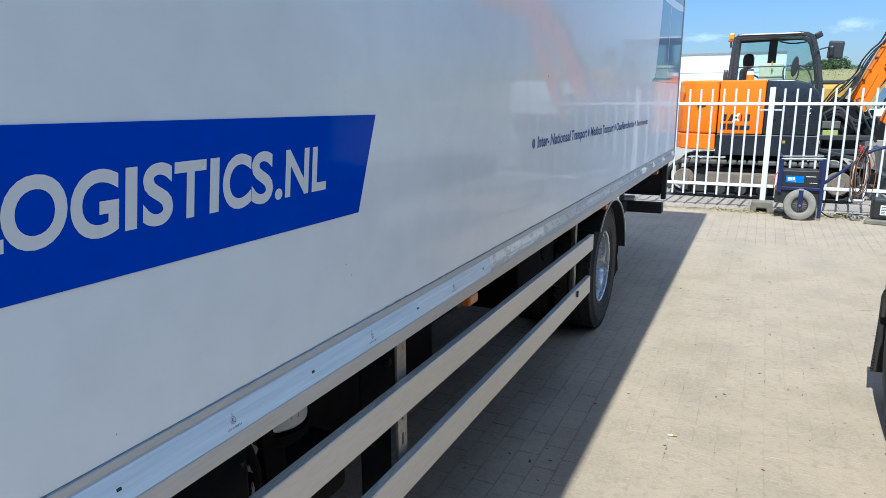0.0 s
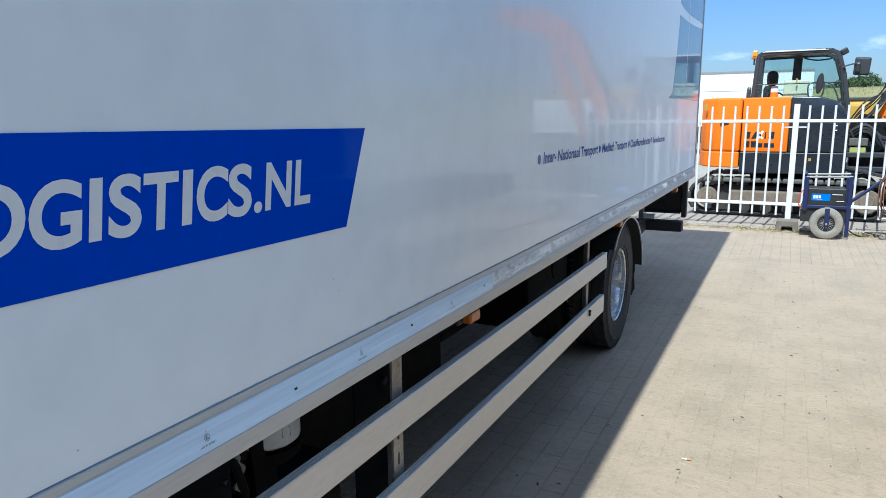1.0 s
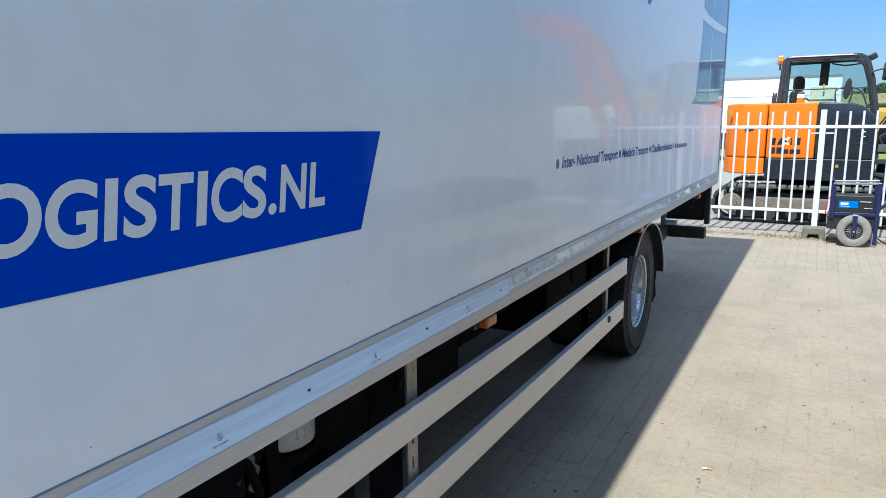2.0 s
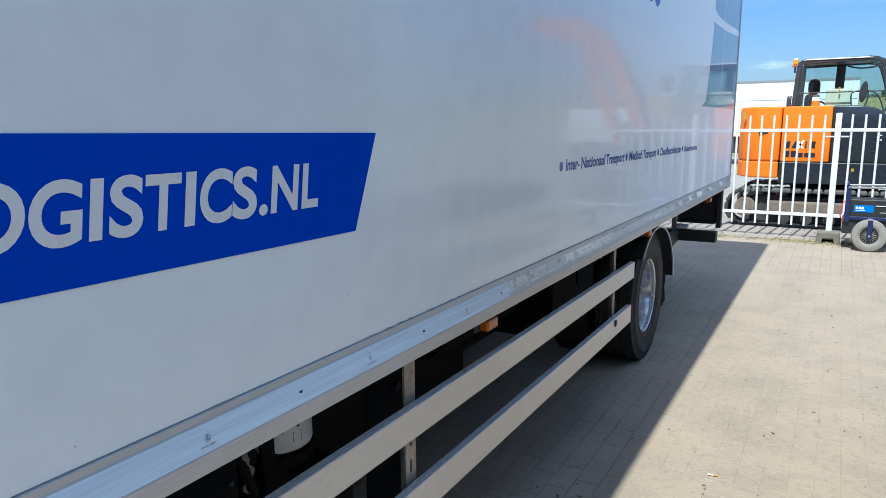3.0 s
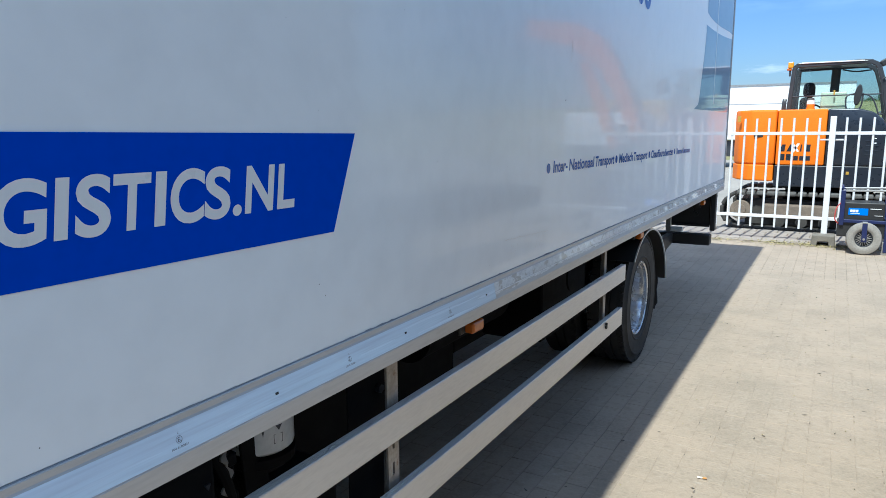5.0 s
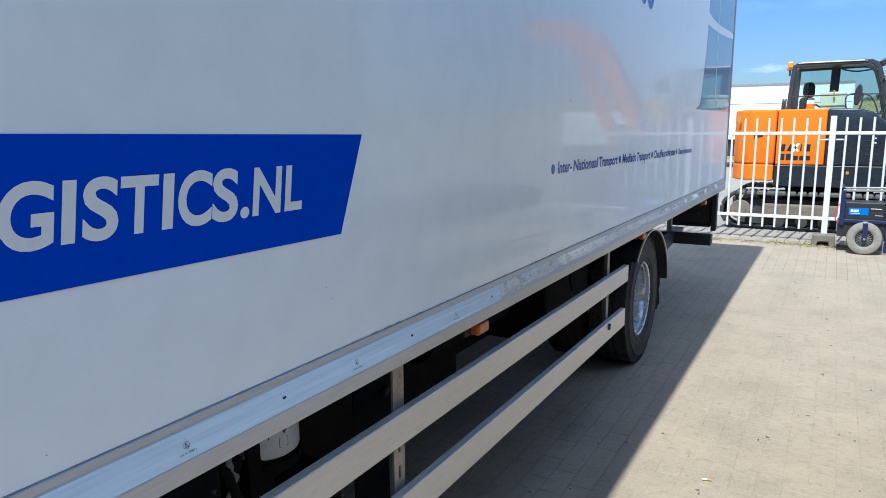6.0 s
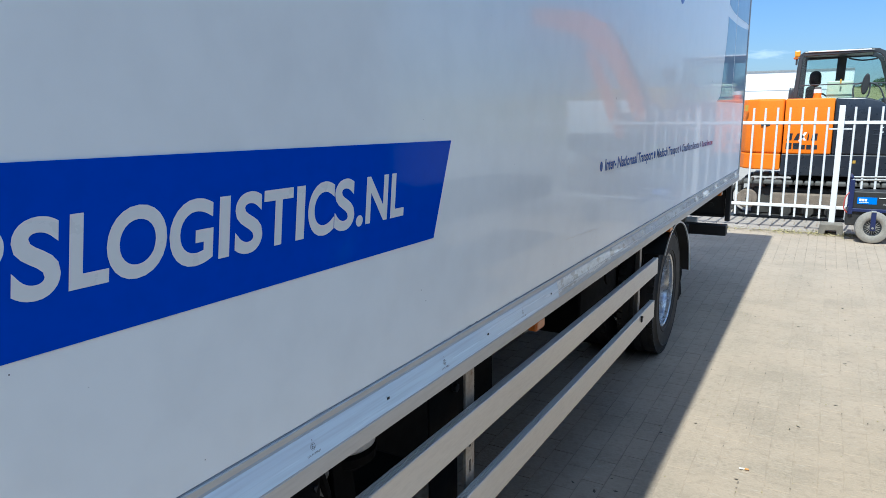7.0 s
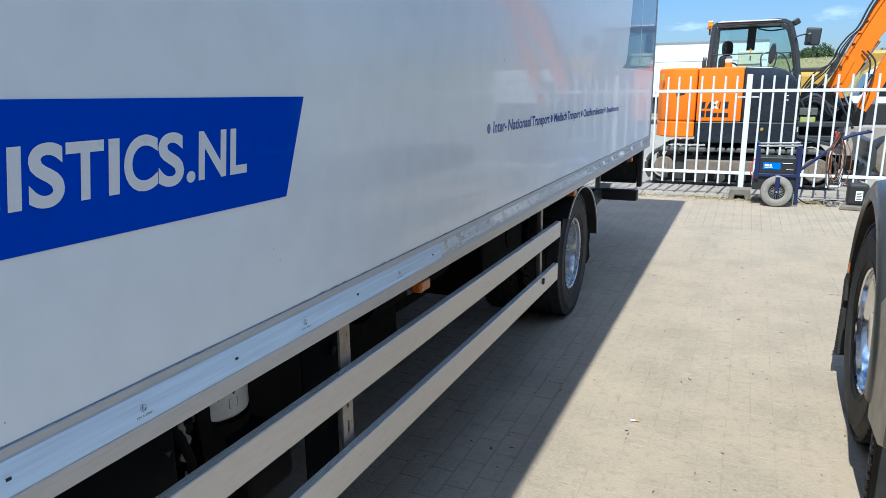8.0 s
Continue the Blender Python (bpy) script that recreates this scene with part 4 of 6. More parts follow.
part("lift_roller", rod((-0.44, 6.28, 0.545), (-0.33, 6.28, 0.545), 0.040, seg=18), M_FILTER, truck, "pale plastic lift roller")
part("lift_arm", bar((-0.47, 6.28, 0.52), (-0.47, 6.28, 0.93), 0.05, 0.05), M_STEEL, truck)
part("rear_sill", box(-2.44, -0.09, 6.43, 6.59, 0.93, 1.08, 0.004), M_STEEL, truck)

box_a = part("battery_box", box(-0.62, -0.16, -1.3, -0.03, 0.36, 0.86, 0.012, 2), M_UNDERSHADE, truck, "dark battery box cover")
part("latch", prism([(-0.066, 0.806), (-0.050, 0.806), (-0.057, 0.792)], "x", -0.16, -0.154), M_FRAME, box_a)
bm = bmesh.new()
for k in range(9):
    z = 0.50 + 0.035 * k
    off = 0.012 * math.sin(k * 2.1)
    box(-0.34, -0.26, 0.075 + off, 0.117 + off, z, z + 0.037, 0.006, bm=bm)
part("valve_block", bm, M_UNDERSHADE, truck, "dark valve block")
part("hose", tube([(-0.28, 0.02, 0.84), (-0.26, 0.06, 0.78), (-0.25, 0.09, 0.65), (-0.3, 0.08, 0.45)], 0.014), M_UNDERSHADE, truck)
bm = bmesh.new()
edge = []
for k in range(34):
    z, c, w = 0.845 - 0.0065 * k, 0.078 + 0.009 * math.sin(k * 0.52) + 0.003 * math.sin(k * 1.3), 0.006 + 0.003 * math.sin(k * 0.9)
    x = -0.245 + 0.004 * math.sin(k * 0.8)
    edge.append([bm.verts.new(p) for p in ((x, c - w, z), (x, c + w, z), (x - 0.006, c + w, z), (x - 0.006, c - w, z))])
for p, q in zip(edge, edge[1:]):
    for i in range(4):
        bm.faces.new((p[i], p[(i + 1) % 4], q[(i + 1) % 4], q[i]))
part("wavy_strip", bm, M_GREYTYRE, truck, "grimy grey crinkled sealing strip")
part("stay_plate", prism([(0.165, 0.90), (0.235, 0.90), (0.295, 0.45), (0.20, 0.45)], "x", -0.31, -0.30, 0.001), M_UNDERSHADE, truck, "sloping black stay plate")
can = part("filter_can", lathe([(0.002, 0.0), (0.082, 0.0), (0.095, 0.010), (0.097, 0.018), (0.097, 0.19), (0.082, 0.205), (0.002, 0.205)], (-0.36, 0.300, 0.703), "z", 40), M_FILTER, truck, "white oil filter can with printed panels")
smooth(can)


def round_can(u, v):
    a = u / 0.097
    return Vector((-0.36 + 0.0976 * math.cos(a), 0.300 + 0.0976 * math.sin(a), v + 0.023))


bm = bmesh.new()
for u0, u1, z0, z1 in ((-0.140, -0.112, 0.712, 0.738), (-0.036, -0.008, 0.716, 0.743), (-0.030, -0.008, 0.752, 0.768), (-0.076, -0.054, 0.742, 0.790)):
    t = 0.0016
    if u1 - u0 < 0.025:
        flat([(u0, z1), ((u0 + u1) / 2, z0), (u1, z1)], round_can, bm)
    else:
        flat([(u0, z0), (u1, z0), (u1, z0 + t), (u0, z0 + t)], round_can, bm)
        flat([(u0, z1 - t), (u1, z1 - t), (u1, z1), (u0, z1)], round_can, bm)
        flat([(u0, z0), (u0 + t, z0), (u0 + t, z1), (u0, z1)], round_can, bm)
        flat([(u1 - t, z0), (u1, z0), (u1, z1), (u1 - t, z1)], round_can, bm)
tagged(part("print", bm, M_BAND, can, "dark printed panels"), kind="stuff")
part("filter_base", lathe([(0.002, -0.06), (0.06, -0.06), (0.098, -0.03), (0.099, -0.004), (0.002, 0.0)], (-0.36, 0.300, 0.701), "z", 28), M_UNDERSHADE, truck)
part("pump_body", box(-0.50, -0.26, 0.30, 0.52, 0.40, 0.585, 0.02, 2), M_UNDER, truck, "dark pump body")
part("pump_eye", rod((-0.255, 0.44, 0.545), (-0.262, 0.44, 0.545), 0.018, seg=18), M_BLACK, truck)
shield = part("splash_plate", box(-0.150, -0.142, 0.43, 0.60, 0.42, 0.94, 0.002), M_UNDERSHADE, truck, "black steel splash plate")
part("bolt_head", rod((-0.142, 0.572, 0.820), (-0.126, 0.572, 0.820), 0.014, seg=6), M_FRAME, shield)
tank = part("air_tank", rod((-0.55, 1.35, 0.72), (-0.55, 2.15, 0.72), 0.13, seg=28), M_UNDERSHADE, truck, "dark air tank")
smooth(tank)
# added plates: they stand in for the black shade seen between the rails
part("side_plate", box(-0.735, -0.70, FRONT + 0.1, 2.05, 0.15, 0.913, 0.006), M_UNDERSHADE, truck, "added dark plate standing in for underbody shade")
part("side_plate", box(-0.735, -0.70, 2.054, 3.0, 0.40, 0.913, 0.006), M_UNDERSHADE, truck, "added dark plate standing in for underbody shade")
part("tool_box", box(-0.66, -0.30, 2.30, 3.02, 0.45, 0.90, 0.01), M_UNDERSHADE, truck)
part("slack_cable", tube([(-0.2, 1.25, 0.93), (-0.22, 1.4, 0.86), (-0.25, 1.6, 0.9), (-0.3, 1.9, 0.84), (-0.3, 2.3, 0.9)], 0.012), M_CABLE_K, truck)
part("bracket_disc", rod((-0.19, 2.47, 0.80), (-0.20, 2.47, 0.80), 0.085, seg=24), M_UNDERSHADE, truck)

# ---- fence ----
FY = 9.76
fence = thing("fence", "white powder-coated steel bar fence on concrete feet", "fence")
for z in (1.515, 0.345):
    part("rail", box(-6.6, 5.9, FY - 0.02, FY + 0.02, z - 0.022, z + 0.022, 0.004), M_FENCE, fence)
bar_bm = bmesh.new()
rod((0, 0, 0.185), (0, 0, 1.725), 0.0148, seg=10, bm=bar_bm)
bar_bm.to_mesh(bar_me := bpy.data.meshes.new("upright"))
bar_bm.free()
bar_me.materials.append(M_FENCE)
bar_me.shade_smooth()
bar_me.set_sharp_from_angle(angle=radians(40))
jit = random.Random(2)
for k in range(-40, 32):
    x = 0.925 + 0.1575 * k
    if min(abs(x - p) for p in (-4.115, -1.595, 0.925, 3.445)) < 0.06:
        continue
    b = new("upright", bar_me)
    b.location = (x, FY + 0.0, jit.gauss(0, 0.002))
    b.rotation_euler = (0, jit.gauss(0, 0.0022), 0)
    b.parent = fence
for p in (-4.115, -1.595, 0.925, 3.445):
    post = part("post", box(p - 0.037, p + 0.037, FY - 0.06, FY + 0.014, 0.14, 1.745, 0.005), M_FENCE, fence, "white square fence post")
    for z in (1.43,):
        part("clamp", box(p - 0.14, p + 0.14, FY + 0.02, FY + 0.04, z - 0.012, z + 0.012, 0.003), M_FENCE, post)
for p in (-4.115, -1.595, 0.925, 3.445):
    foot = part("foot", prism([(-0.15, 0), (-0.075, 0), (-0.062, 0.062), (0.062, 0.062), (0.075, 0), (0.15, 0), (0.135, 0.145), (-0.135, 0.145)], "y", -0.19, 0.11, 0.008), M_CONC, fence, "weathered concrete foot with a notch")
    foot.location = (p, FY - 0.1, 0)

# ---- excavator ----
exc = thing("excavator", "orange and dark slate crawler excavator with raised boom", "excavator", at=(0, -0.13, 0))
exc.scale = (0.97, 0.97, 0.97)
EY = 11.22                                  # near face of the near track


def track(y0, y1):
    """Crawler: mud-covered frame, idler, sprocket, rollers and a belt of pads."""
    t = part("track_frame", box(0.05, 1.80, y0 + 0.05, y1 - 0.05, 0.20, 0.43, 0.03, 2), M_MUD, exc, "mud-covered brown track frame")
    for x, r in ((-0.29, 0.16), (2.02, 0.19)):
        w = part("idler", lathe([(0.02, y0 + 0.03), (r * 0.5, y0 + 0.03), (r * 0.55, y0 + 0.045), (r * 0.92, y0 + 0.045), (r, y0 + 0.06), (r, y1 - 0.06)], (x, 0, 0.315), "y", 32), M_MUD, t, "mud-covered idler wheel")
        smooth(w)
    for x in (0.3, 0.62, 0.94, 1.26, 1.58):
        smooth(part("roller", rod((x, y0 + 0.06, 0.15), (x, y1 - 0.06, 0.15), 0.085, seg=18), M_TRACK, t))
    # added dark block that fills the belt loop and hides the bright ground
    part("roller_guard", box(-0.22, 1.96, y0 + 0.14, y1 - 0.14, 0.07, 0.50, 0.02), M_TRACK, t)
    # belt
    R, xa, xb, zc = 0.285, -0.29, 2.02, 0.315
    path = []
    n_arc = 9
    for k in range(n_arc + 1):
        a = math.pi / 2 + math.pi * k / n_arc
        path.append((xa + R * math.cos(a), zc + R * math.sin(a)))
    for k in range(n_arc + 1):
        a = -math.pi / 2 + math.pi * k / n_arc
        path.append((xb + R * math.cos(a), zc + R * math.sin(a)))
    outer = path
    inner = [(xa + (x - xa) * 0.90 if x < xa else (xb + (x - xb) * 0.90 if x > xb else x), zc + (z - zc) * 0.90) for x, z in path]
    bm = bmesh.new()
    n = len(path)
    rings = []
    for (a, b), (c, d) in zip(outer, inner):
        rings.append([bm.verts.new(p) for p in ((a, y0 + 0.02, b), (a, y1 - 0.02, b), (c, y1 - 0.02, d), (c, y0 + 0.02, d))])
    for i in range(n):
        p, q = rings[i], rings[(i + 1) % n]
        for k in range(4):
            bm.faces.new((p[k], p[(k + 1) % 4], q[(k + 1) % 4], q[k]))
    bmesh.ops.recalc_face_normals(bm, faces=bm.faces)
    part("belt", bm, M_TRACK, t, "dusty dark rubber track belt")
    # pads along the loop
    per = 2 * (xb - xa) + 2 * math.pi * R
    count = 43
    for k in range(count):
        s = per * k / count
        if s < xb - xa:
            x, z, a = xa + s, zc + R, 0
        elif s < xb - xa + math.pi * R:
            a = (s - (xb - xa)) / R
            x, z = xb + R * math.sin(a), zc + R * math.cos(a)
        elif s < 2 * (xb - xa) + math.pi * R:
            u = s - (xb - xa) - math.pi * R
            x, z, a = xb - u, zc - R, math.pi
        else:
            a = (s - 2 * (xb - xa) - math.pi * R) / R + math.pi
            x, z = xa + R * math.sin(a), zc + R * math.cos(a)
        m = Matrix.Translation((x, 0, z)) @ Matrix.Rotation(a, 4, "Y")
        top = abs(a) < 0.01
        # light from above put into the colour: only the top run gets lighter pads
        part("pad", box(-0.066, 0.066, y0, y1, -0.035, 0.036 if top else 0.026, 0.022, 2, m=m), M_PAD if top else M_TRACK, t)
    return t


track(EY, EY + 0.45)
blade = part("dozer_blade", prism([(2.60, 0.20), (2.72, 0.16), (2.83, 0.44), (2.82, 0.62), (2.74, 0.82), (2.66, 0.80), (2.73, 0.60), (2.73, 0.46)], "y", EY + 0.05, EY + 2.05, 0.012), M_FRAME, exc, "worn dark dozer blade")
for yy in (EY + 0.62, EY + 1.40):
    part("blade_arm", bar((1.75, yy, 0.40), (2.66, yy, 0.36), 0.12, 0.16, 0.015), M_UNDER, blade)
part("blade_edge", box(2.58, 2.615, EY + 0.05, EY + 2.05, 0.13, 0.21, 0.006), M_PAD, blade, "worn steel cutting edge")
track(EY + 1.65, EY + 2.10)
part("undercarriage", box(0.3, 1.6, EY + 0.5, EY + 1.6, 0.25, 0.62, 0.03), M_UNDER, exc, "dark undercarriage")
smooth(part("slew_ring", rod((0.85, EY + 1.05, 0.60), (0.85, EY + 1.05, 0.76), 0.55, seg=40), M_UNDER, exc))
BY = EY + 0.02                              # near face of the upper body
# rear end swings out in a round tail
tail_pts = []
for k in range(9):
    a = math.pi / 2 + (math.pi) * k / 8
    tail_pts.append((0.10 + 0.60 * math.cos(a), EY + 1.05 + 1.04 * math.sin(a)))


def upper_poly(x_front, inset=0.0):
    """Plan of the upper body back to its rounded tail."""
    return [(x_front, BY + inset), (0.05, BY + inset), (-0.22, BY + 0.05 + inset), (-0.40, BY + 0.22), (-0.50, BY + 0.50), (-0.53, BY + 1.03),
            (-0.50, BY + 1.56), (-0.40, BY + 1.84), (-0.22, BY + 2.01 - inset), (0.05, BY + 2.06 - inset), (x_front, BY + 2.06 - inset)]


part("counterweight", prism(upper_poly(0.16), "z", 0.80, 1.06, 0.02, 2), M_ORANGE, exc, "orange counterweight edge")
smooth(part("engine_hood", prism(upper_poly(0.165, 0.004), "z", 1.066, 1.93, 0.035, 3), M_ORANGE, exc, "orange engine hood with door gaps"), 30)
part("revolving_frame", prism([(0.172, BY + 0.01), (1.66, BY + 0.01), (1.70, BY + 0.10), (1.70, BY + 1.98), (1.66, BY + 2.05), (0.172, BY + 2.05)], "z", 0.72, 1.058, 0.012, 2), M_NAVY, exc, "dark slate lower skirt")
door = part("side_door", box(0.180, 0.862, BY - 0.004, BY + 0.9, 1.064, 1.925, 0.02, 3), M_ORANGE, exc, "orange side door with dark lettering bars")
smooth(door, 30)
part("hood_top", box(0.180, 0.862, BY + 0.902, BY + 2.04, 1.064, 1.90, 0.02, 2), M_ORANGE, exc)


def on_door(x, z):
    return Vector((x, BY - 0.0052, z))


for a, b, s in ((0.225, 0.315, 0.04), (0.330, 0.415, 0.05), (0.520, 0.545, 0.010), (0.575, 0.665, 0.02)):
    part("dark_mark", flat([(a, 1.275), (b - s * 0.3, 1.275), (b, 1.385), (a + s, 1.385)], on_door), M_NAVY, door, "plain dark bar")
for a, b, h in ((0.225, 0.310, 1.235), (0.330, 0.415, 1.235), (0.435, 0.500, 1.205), (0.520, 0.585, 1.205), (0.605, 0.670, 1.205)):
    part("dark_mark", flat([(a, 1.135), (b, 1.135), (b, h), (a, h)], on_door), M_NAVY, door, "plain dark bar")
part("white_mark", flat([(0.395, 1.26), (0.435, 1.26), (0.515, 1.40), (0.475, 1.40)], on_door), M_WHITE, door, "plain white slanted bar")
part("white_mark", flat([(0.405, 1.385), (0.440, 1.385), (0.510, 1.275), (0.475, 1.275)], on_door), M_WHITE, door, "plain white slanted bar")
part("door_latch", box(-0.16, -0.02, BY + 0.012, BY + 0.034, 1.50, 1.56, 0.01, 2), M_FRAME, exc, "dark recessed door latch")
part("warning_label", box(-0.425, -0.375, BY + 0.12, BY + 0.125, 1.74, 1.84, 0.001, m=Matrix.Rotation(0, 4, "Z")), M_YELLOW, exc, "yellow warning label")
part("warning_label", box(1.17, 1.21, BY + 0.004, BY + 0.009, 0.93, 0.975), M_YELLOW, exc)
# dark slate right-hand cover with a falling nose
nose = [(0.870, 1.064), (1.66, 1.064), (1.69, 1.35), (1.68, 1.58), (1.60, 1.75), (1.45, 1.875), (1.26, 1.925), (0.870, 1.93)]
smooth(part("side_cover", prism(nose, "y", BY - 0.002, BY + 0.62, 0.025, 3), M_NAVY, exc, "dark slate side cover with a falling nose"), 30)
for k in range(5):
    part("vent_slat", box(1.40, 1.56, BY - 0.006, BY + 0.001, 1.22 + 0.07 * k, 1.235 + 0.07 * k, 0.003), M_NAVY, exc)
for k in range(3):
    part("label_strip", box(1.50, 1.53, BY - 0.007, BY + 0.001, 1.40 + 0.07 * k, 1.415 + 0.07 * k, 0.002), M_WHITE, exc)
part("hand_rail", tube([(1.10, BY + 0.10, 1.90), (1.10, BY + 0.10, 2.12), (1.40, BY + 0.12, 2.10), (1.55, BY + 0.12, 1.74)], 0.011), M_FRAME, exc)
smooth(part("exhaust", tube([(0.21, BY + 0.55, 1.90), (0.21, BY + 0.55, 2.02), (0.215, BY + 0.58, 2.10)], 0.035), M_FRAME, exc, "short black exhaust pipe"))
# cone-like banded lamp on the hood
mark = part("banded_marker", lathe([(0.066, 0), (0.062, 0.03), (0.058, 0.03), (0.056, 0.09)], (0.60, BY + 0.5, 1.925), "z", 20), M_ORANGE, exc, "orange and white banded marker on the hood")
part("white_sleeve", lathe([(0.058, 0.09), (0.056, 0.15), (0.002, 0.152)], (0.60, BY + 0.5, 1.925), "z", 20), M_WHITE, mark)
part("top_band", lathe([(0.050, 0.152), (0.046, 0.19), (0.002, 0.19)], (0.60, BY + 0.5, 1.925), "z", 20), M_PAD, mark)

# cab on the far side
CY0, CY1 = BY + 0.98, BY + 1.98
cab = part("cab", box(0.30, 1.66, CY0 + 0.03, CY1 - 0.03, 1.05, 1.24, 0.01), M_FRAME, exc, "grey cab frame with large tinted windows")
side_line = [(0.245, 1.20), (0.255, 1.95), (0.298, 2.59), (0.312, 2.64), (0.345, 2.665), (1.30, 2.69), (1.40, 2.68), (1.47, 2.645), (1.515, 2.58), (1.60, 2.30), (1.70, 1.75), (1.70, 1.20)]


def frame_loop(y, w=0.075):
    """One side frame of the cab as a closed loop of bars."""
    bm = bmesh.new()
    n = len(side_line)
    for i in range(n):
        a, b = side_line[i], side_line[(i + 1) % n]
        bar((a[0], y, a[1]), (b[0], y, b[1]), 0.07, w, 0.012, bm=bm, up=(0, 1, 0))
    for a in side_line:
        rod((a[0], y - w / 2 + 0.003, a[1]), (a[0], y + w / 2 - 0.003, a[1]), 0.036, seg=14, bm=bm)
    return bm


part("cab_side_frame", frame_loop(CY0 + 0.035), M_FRAME, exc)
part("cab_side_frame", frame_loop(CY1 - 0.035), M_FRAME, exc)
part("cab_roof", box(0.335, 1.36, CY0 - 0.01, CY1 + 0.01, 2.672, 2.712, 0.018, 2), M_FRAME, exc, "grey cab roof with a painted highlight along its edge")
# white strip painted in for the highlight on the roof's edge
part("roof_edge", box(0.40, 1.30, CY0 - 0.020, CY0 - 0.008, 2.694, 2.712, 0.003), M_WHITE, exc)
part("door_pillar", bar((0.88, CY1 - 0.035, 1.2), (0.91, CY1 - 0.035, 2.66), 0.05, 0.14, up=(1, 0, 0)), M_FRAME, exc)
part("rear_pillar", bar((0.30, CY1 - 0.10, 1.2), (0.34, CY1 - 0.10, 2.66), 0.06, 0.06), M_FRAME, exc)
for y in (CY0 + 0.03, CY1 - 0.03):
    g = part("side_window", prism([(0.27, 1.24), (0.285, 1.95), (0.33, 2.64), (1.39, 2.66), (1.48, 2.60), (1.58, 2.30), (1.68, 1.75), (1.68, 1.24)], "y", y, y + 0.006), M_GLASS, exc, "tinted side window")
    g.visible_shadow = False
g = part("windscreen", prism([(1.70, 1.24), (1.706, 1.24), (1.706, 1.75), (1.61, 2.30), (1.51, 2.62), (1.504, 2.62), (1.604, 2.30), (1.70, 1.75)], "y", CY0 + 0.07, CY1 - 0.07), M_GLASS, exc, "tinted windscreen")
g.visible_shadow = False
part("guard_bars", tube([(0.30, CY0 - 0.005, 2.16), (0.9, CY0 - 0.02, 2.165), (1.58, CY0 - 0.005, 2.17)], 0.010), M_FRAME, exc)
part("guard_bars", tube([(0.95, CY0 - 0.02, 1.84), (1.3, CY0 - 0.02, 1.84), (1.62, CY0 - 0.005, 1.86)], 0.010), M_FRAME, exc)
seat = part("seat", box(0.45, 0.85, CY0 + 0.3, CY0 + 0.72, 1.45, 1.62, 0.05, 3), M_SEAT, exc, "black operator seat")
part("seat_back", box(0.40, 0.56, CY0 + 0.26, CY0 + 0.74, 1.60, 2.16, 0.07, 4), M_SEAT, exc)
smooth(part("head_rest", box(0.44, 0.62, CY0 + 0.32, CY0 + 0.66, 2.15, 2.41, 0.08, 4), M_SEAT, exc))
part("lever", tube([(0.50, CY0 + 0.22, 1.72), (0.56, CY0 + 0.22, 1.90), (0.64, CY0 + 0.22, 2.02), (0.72, CY0 + 0.22, 1.98)], 0.014), M_SEAT, exc)
part("green_box", box(0.72, 1.10, CY0 + 0.10, CY0 + 0.34, 1.90, 2.225, 0.02, 2), M_GREENBOX, exc, "pale green storage box in the cab")
part("dashboard", box(1.3, 1.55, CY0 + 0.15, CY0 + 0.4, 1.3, 1.80, 0.03), M_SEAT, exc)
part("armrest", box(0.46, 0.80, CY0 + 0.20, CY0 + 0.28, 1.78, 1.84, 0.02, 2), M_SEAT, exc)
part("rear_sill", box(0.29, 0.36, CY0 + 0.10, CY1 - 0.10, 1.20, 1.98, 0.01), M_FRAME, exc)
part("paper_slip", box(0.90, 0.925, CY0 + 0.02, CY0 + 0.024, 2.17, 2.25), M_YELLOW, exc, "small yellow slip")
part("sun_visor", tube([(1.0, CY0 + 0.4, 2.60), (1.2, CY0 + 0.4, 2.56), (1.42, CY0 + 0.4, 2.58)], 0.012), M_SEAT, exc)
beacon = part("beacon", box(0.20, 0.285, CY0 + 0.0, CY0 + 0.10, 2.632, 2.735, 0.016, 2), M_BEACON, exc, "amber rotating beacon")
part("beacon_base", box(0.185, 0.26, CY0 + 0.01, CY0 + 0.09, 2.595, 2.631, 0.01), M_AMBER, beacon)
part("beacon_arm", bar((0.235, CY0 + 0.05, 2.50), (0.235, CY0 + 0.05, 2.635), 0.03, 0.03), M_FRAME, beacon)
lamp = part("work_lamp", box(1.52, 1.63, CY0 + 0.0, CY0 + 0.09, 2.61, 2.71, 0.02, 2, m=Matrix.Translation((1.575, 0, 2.66)) @ Matrix.Rotation(radians(-30), 4, "Y") @ Matrix.Translation((-1.575, 0, -2.66))), M_PLASTIC, exc, "black work lamp")
part("lamp_arm", rod((1.40, CY0 + 0.04, 2.68), (1.54, CY0 + 0.04, 2.65), 0.014), M_FRAME, lamp)
mir = part("mirror", box(1.725, 1.955, CY0 - 0.02, CY0 + 0.04, 2.27, 2.555, 0.03, 3, m=Matrix.Translation((1.84, 0, 2.41)) @ Matrix.Rotation(radians(4), 4, "Y") @ Matrix.Translation((-1.84, 0, -2.41))), M_FRAME, exc, "large dark rear-view mirror")
part("mirror_arm", tube([(1.60, CY0 + 0.0, 2.05), (1.56, CY0 - 0.02, 2.34), (1.60, CY0 - 0.03, 2.42), (1.80, CY0 - 0.03, 2.47)], 0.012), M_FRAME, mir)
part("mirror_mount", box(1.745, 1.815, CY0 - 0.06, CY0 - 0.02, 2.31, 2.47, 0.02, 2), M_PLASTIC, mir)
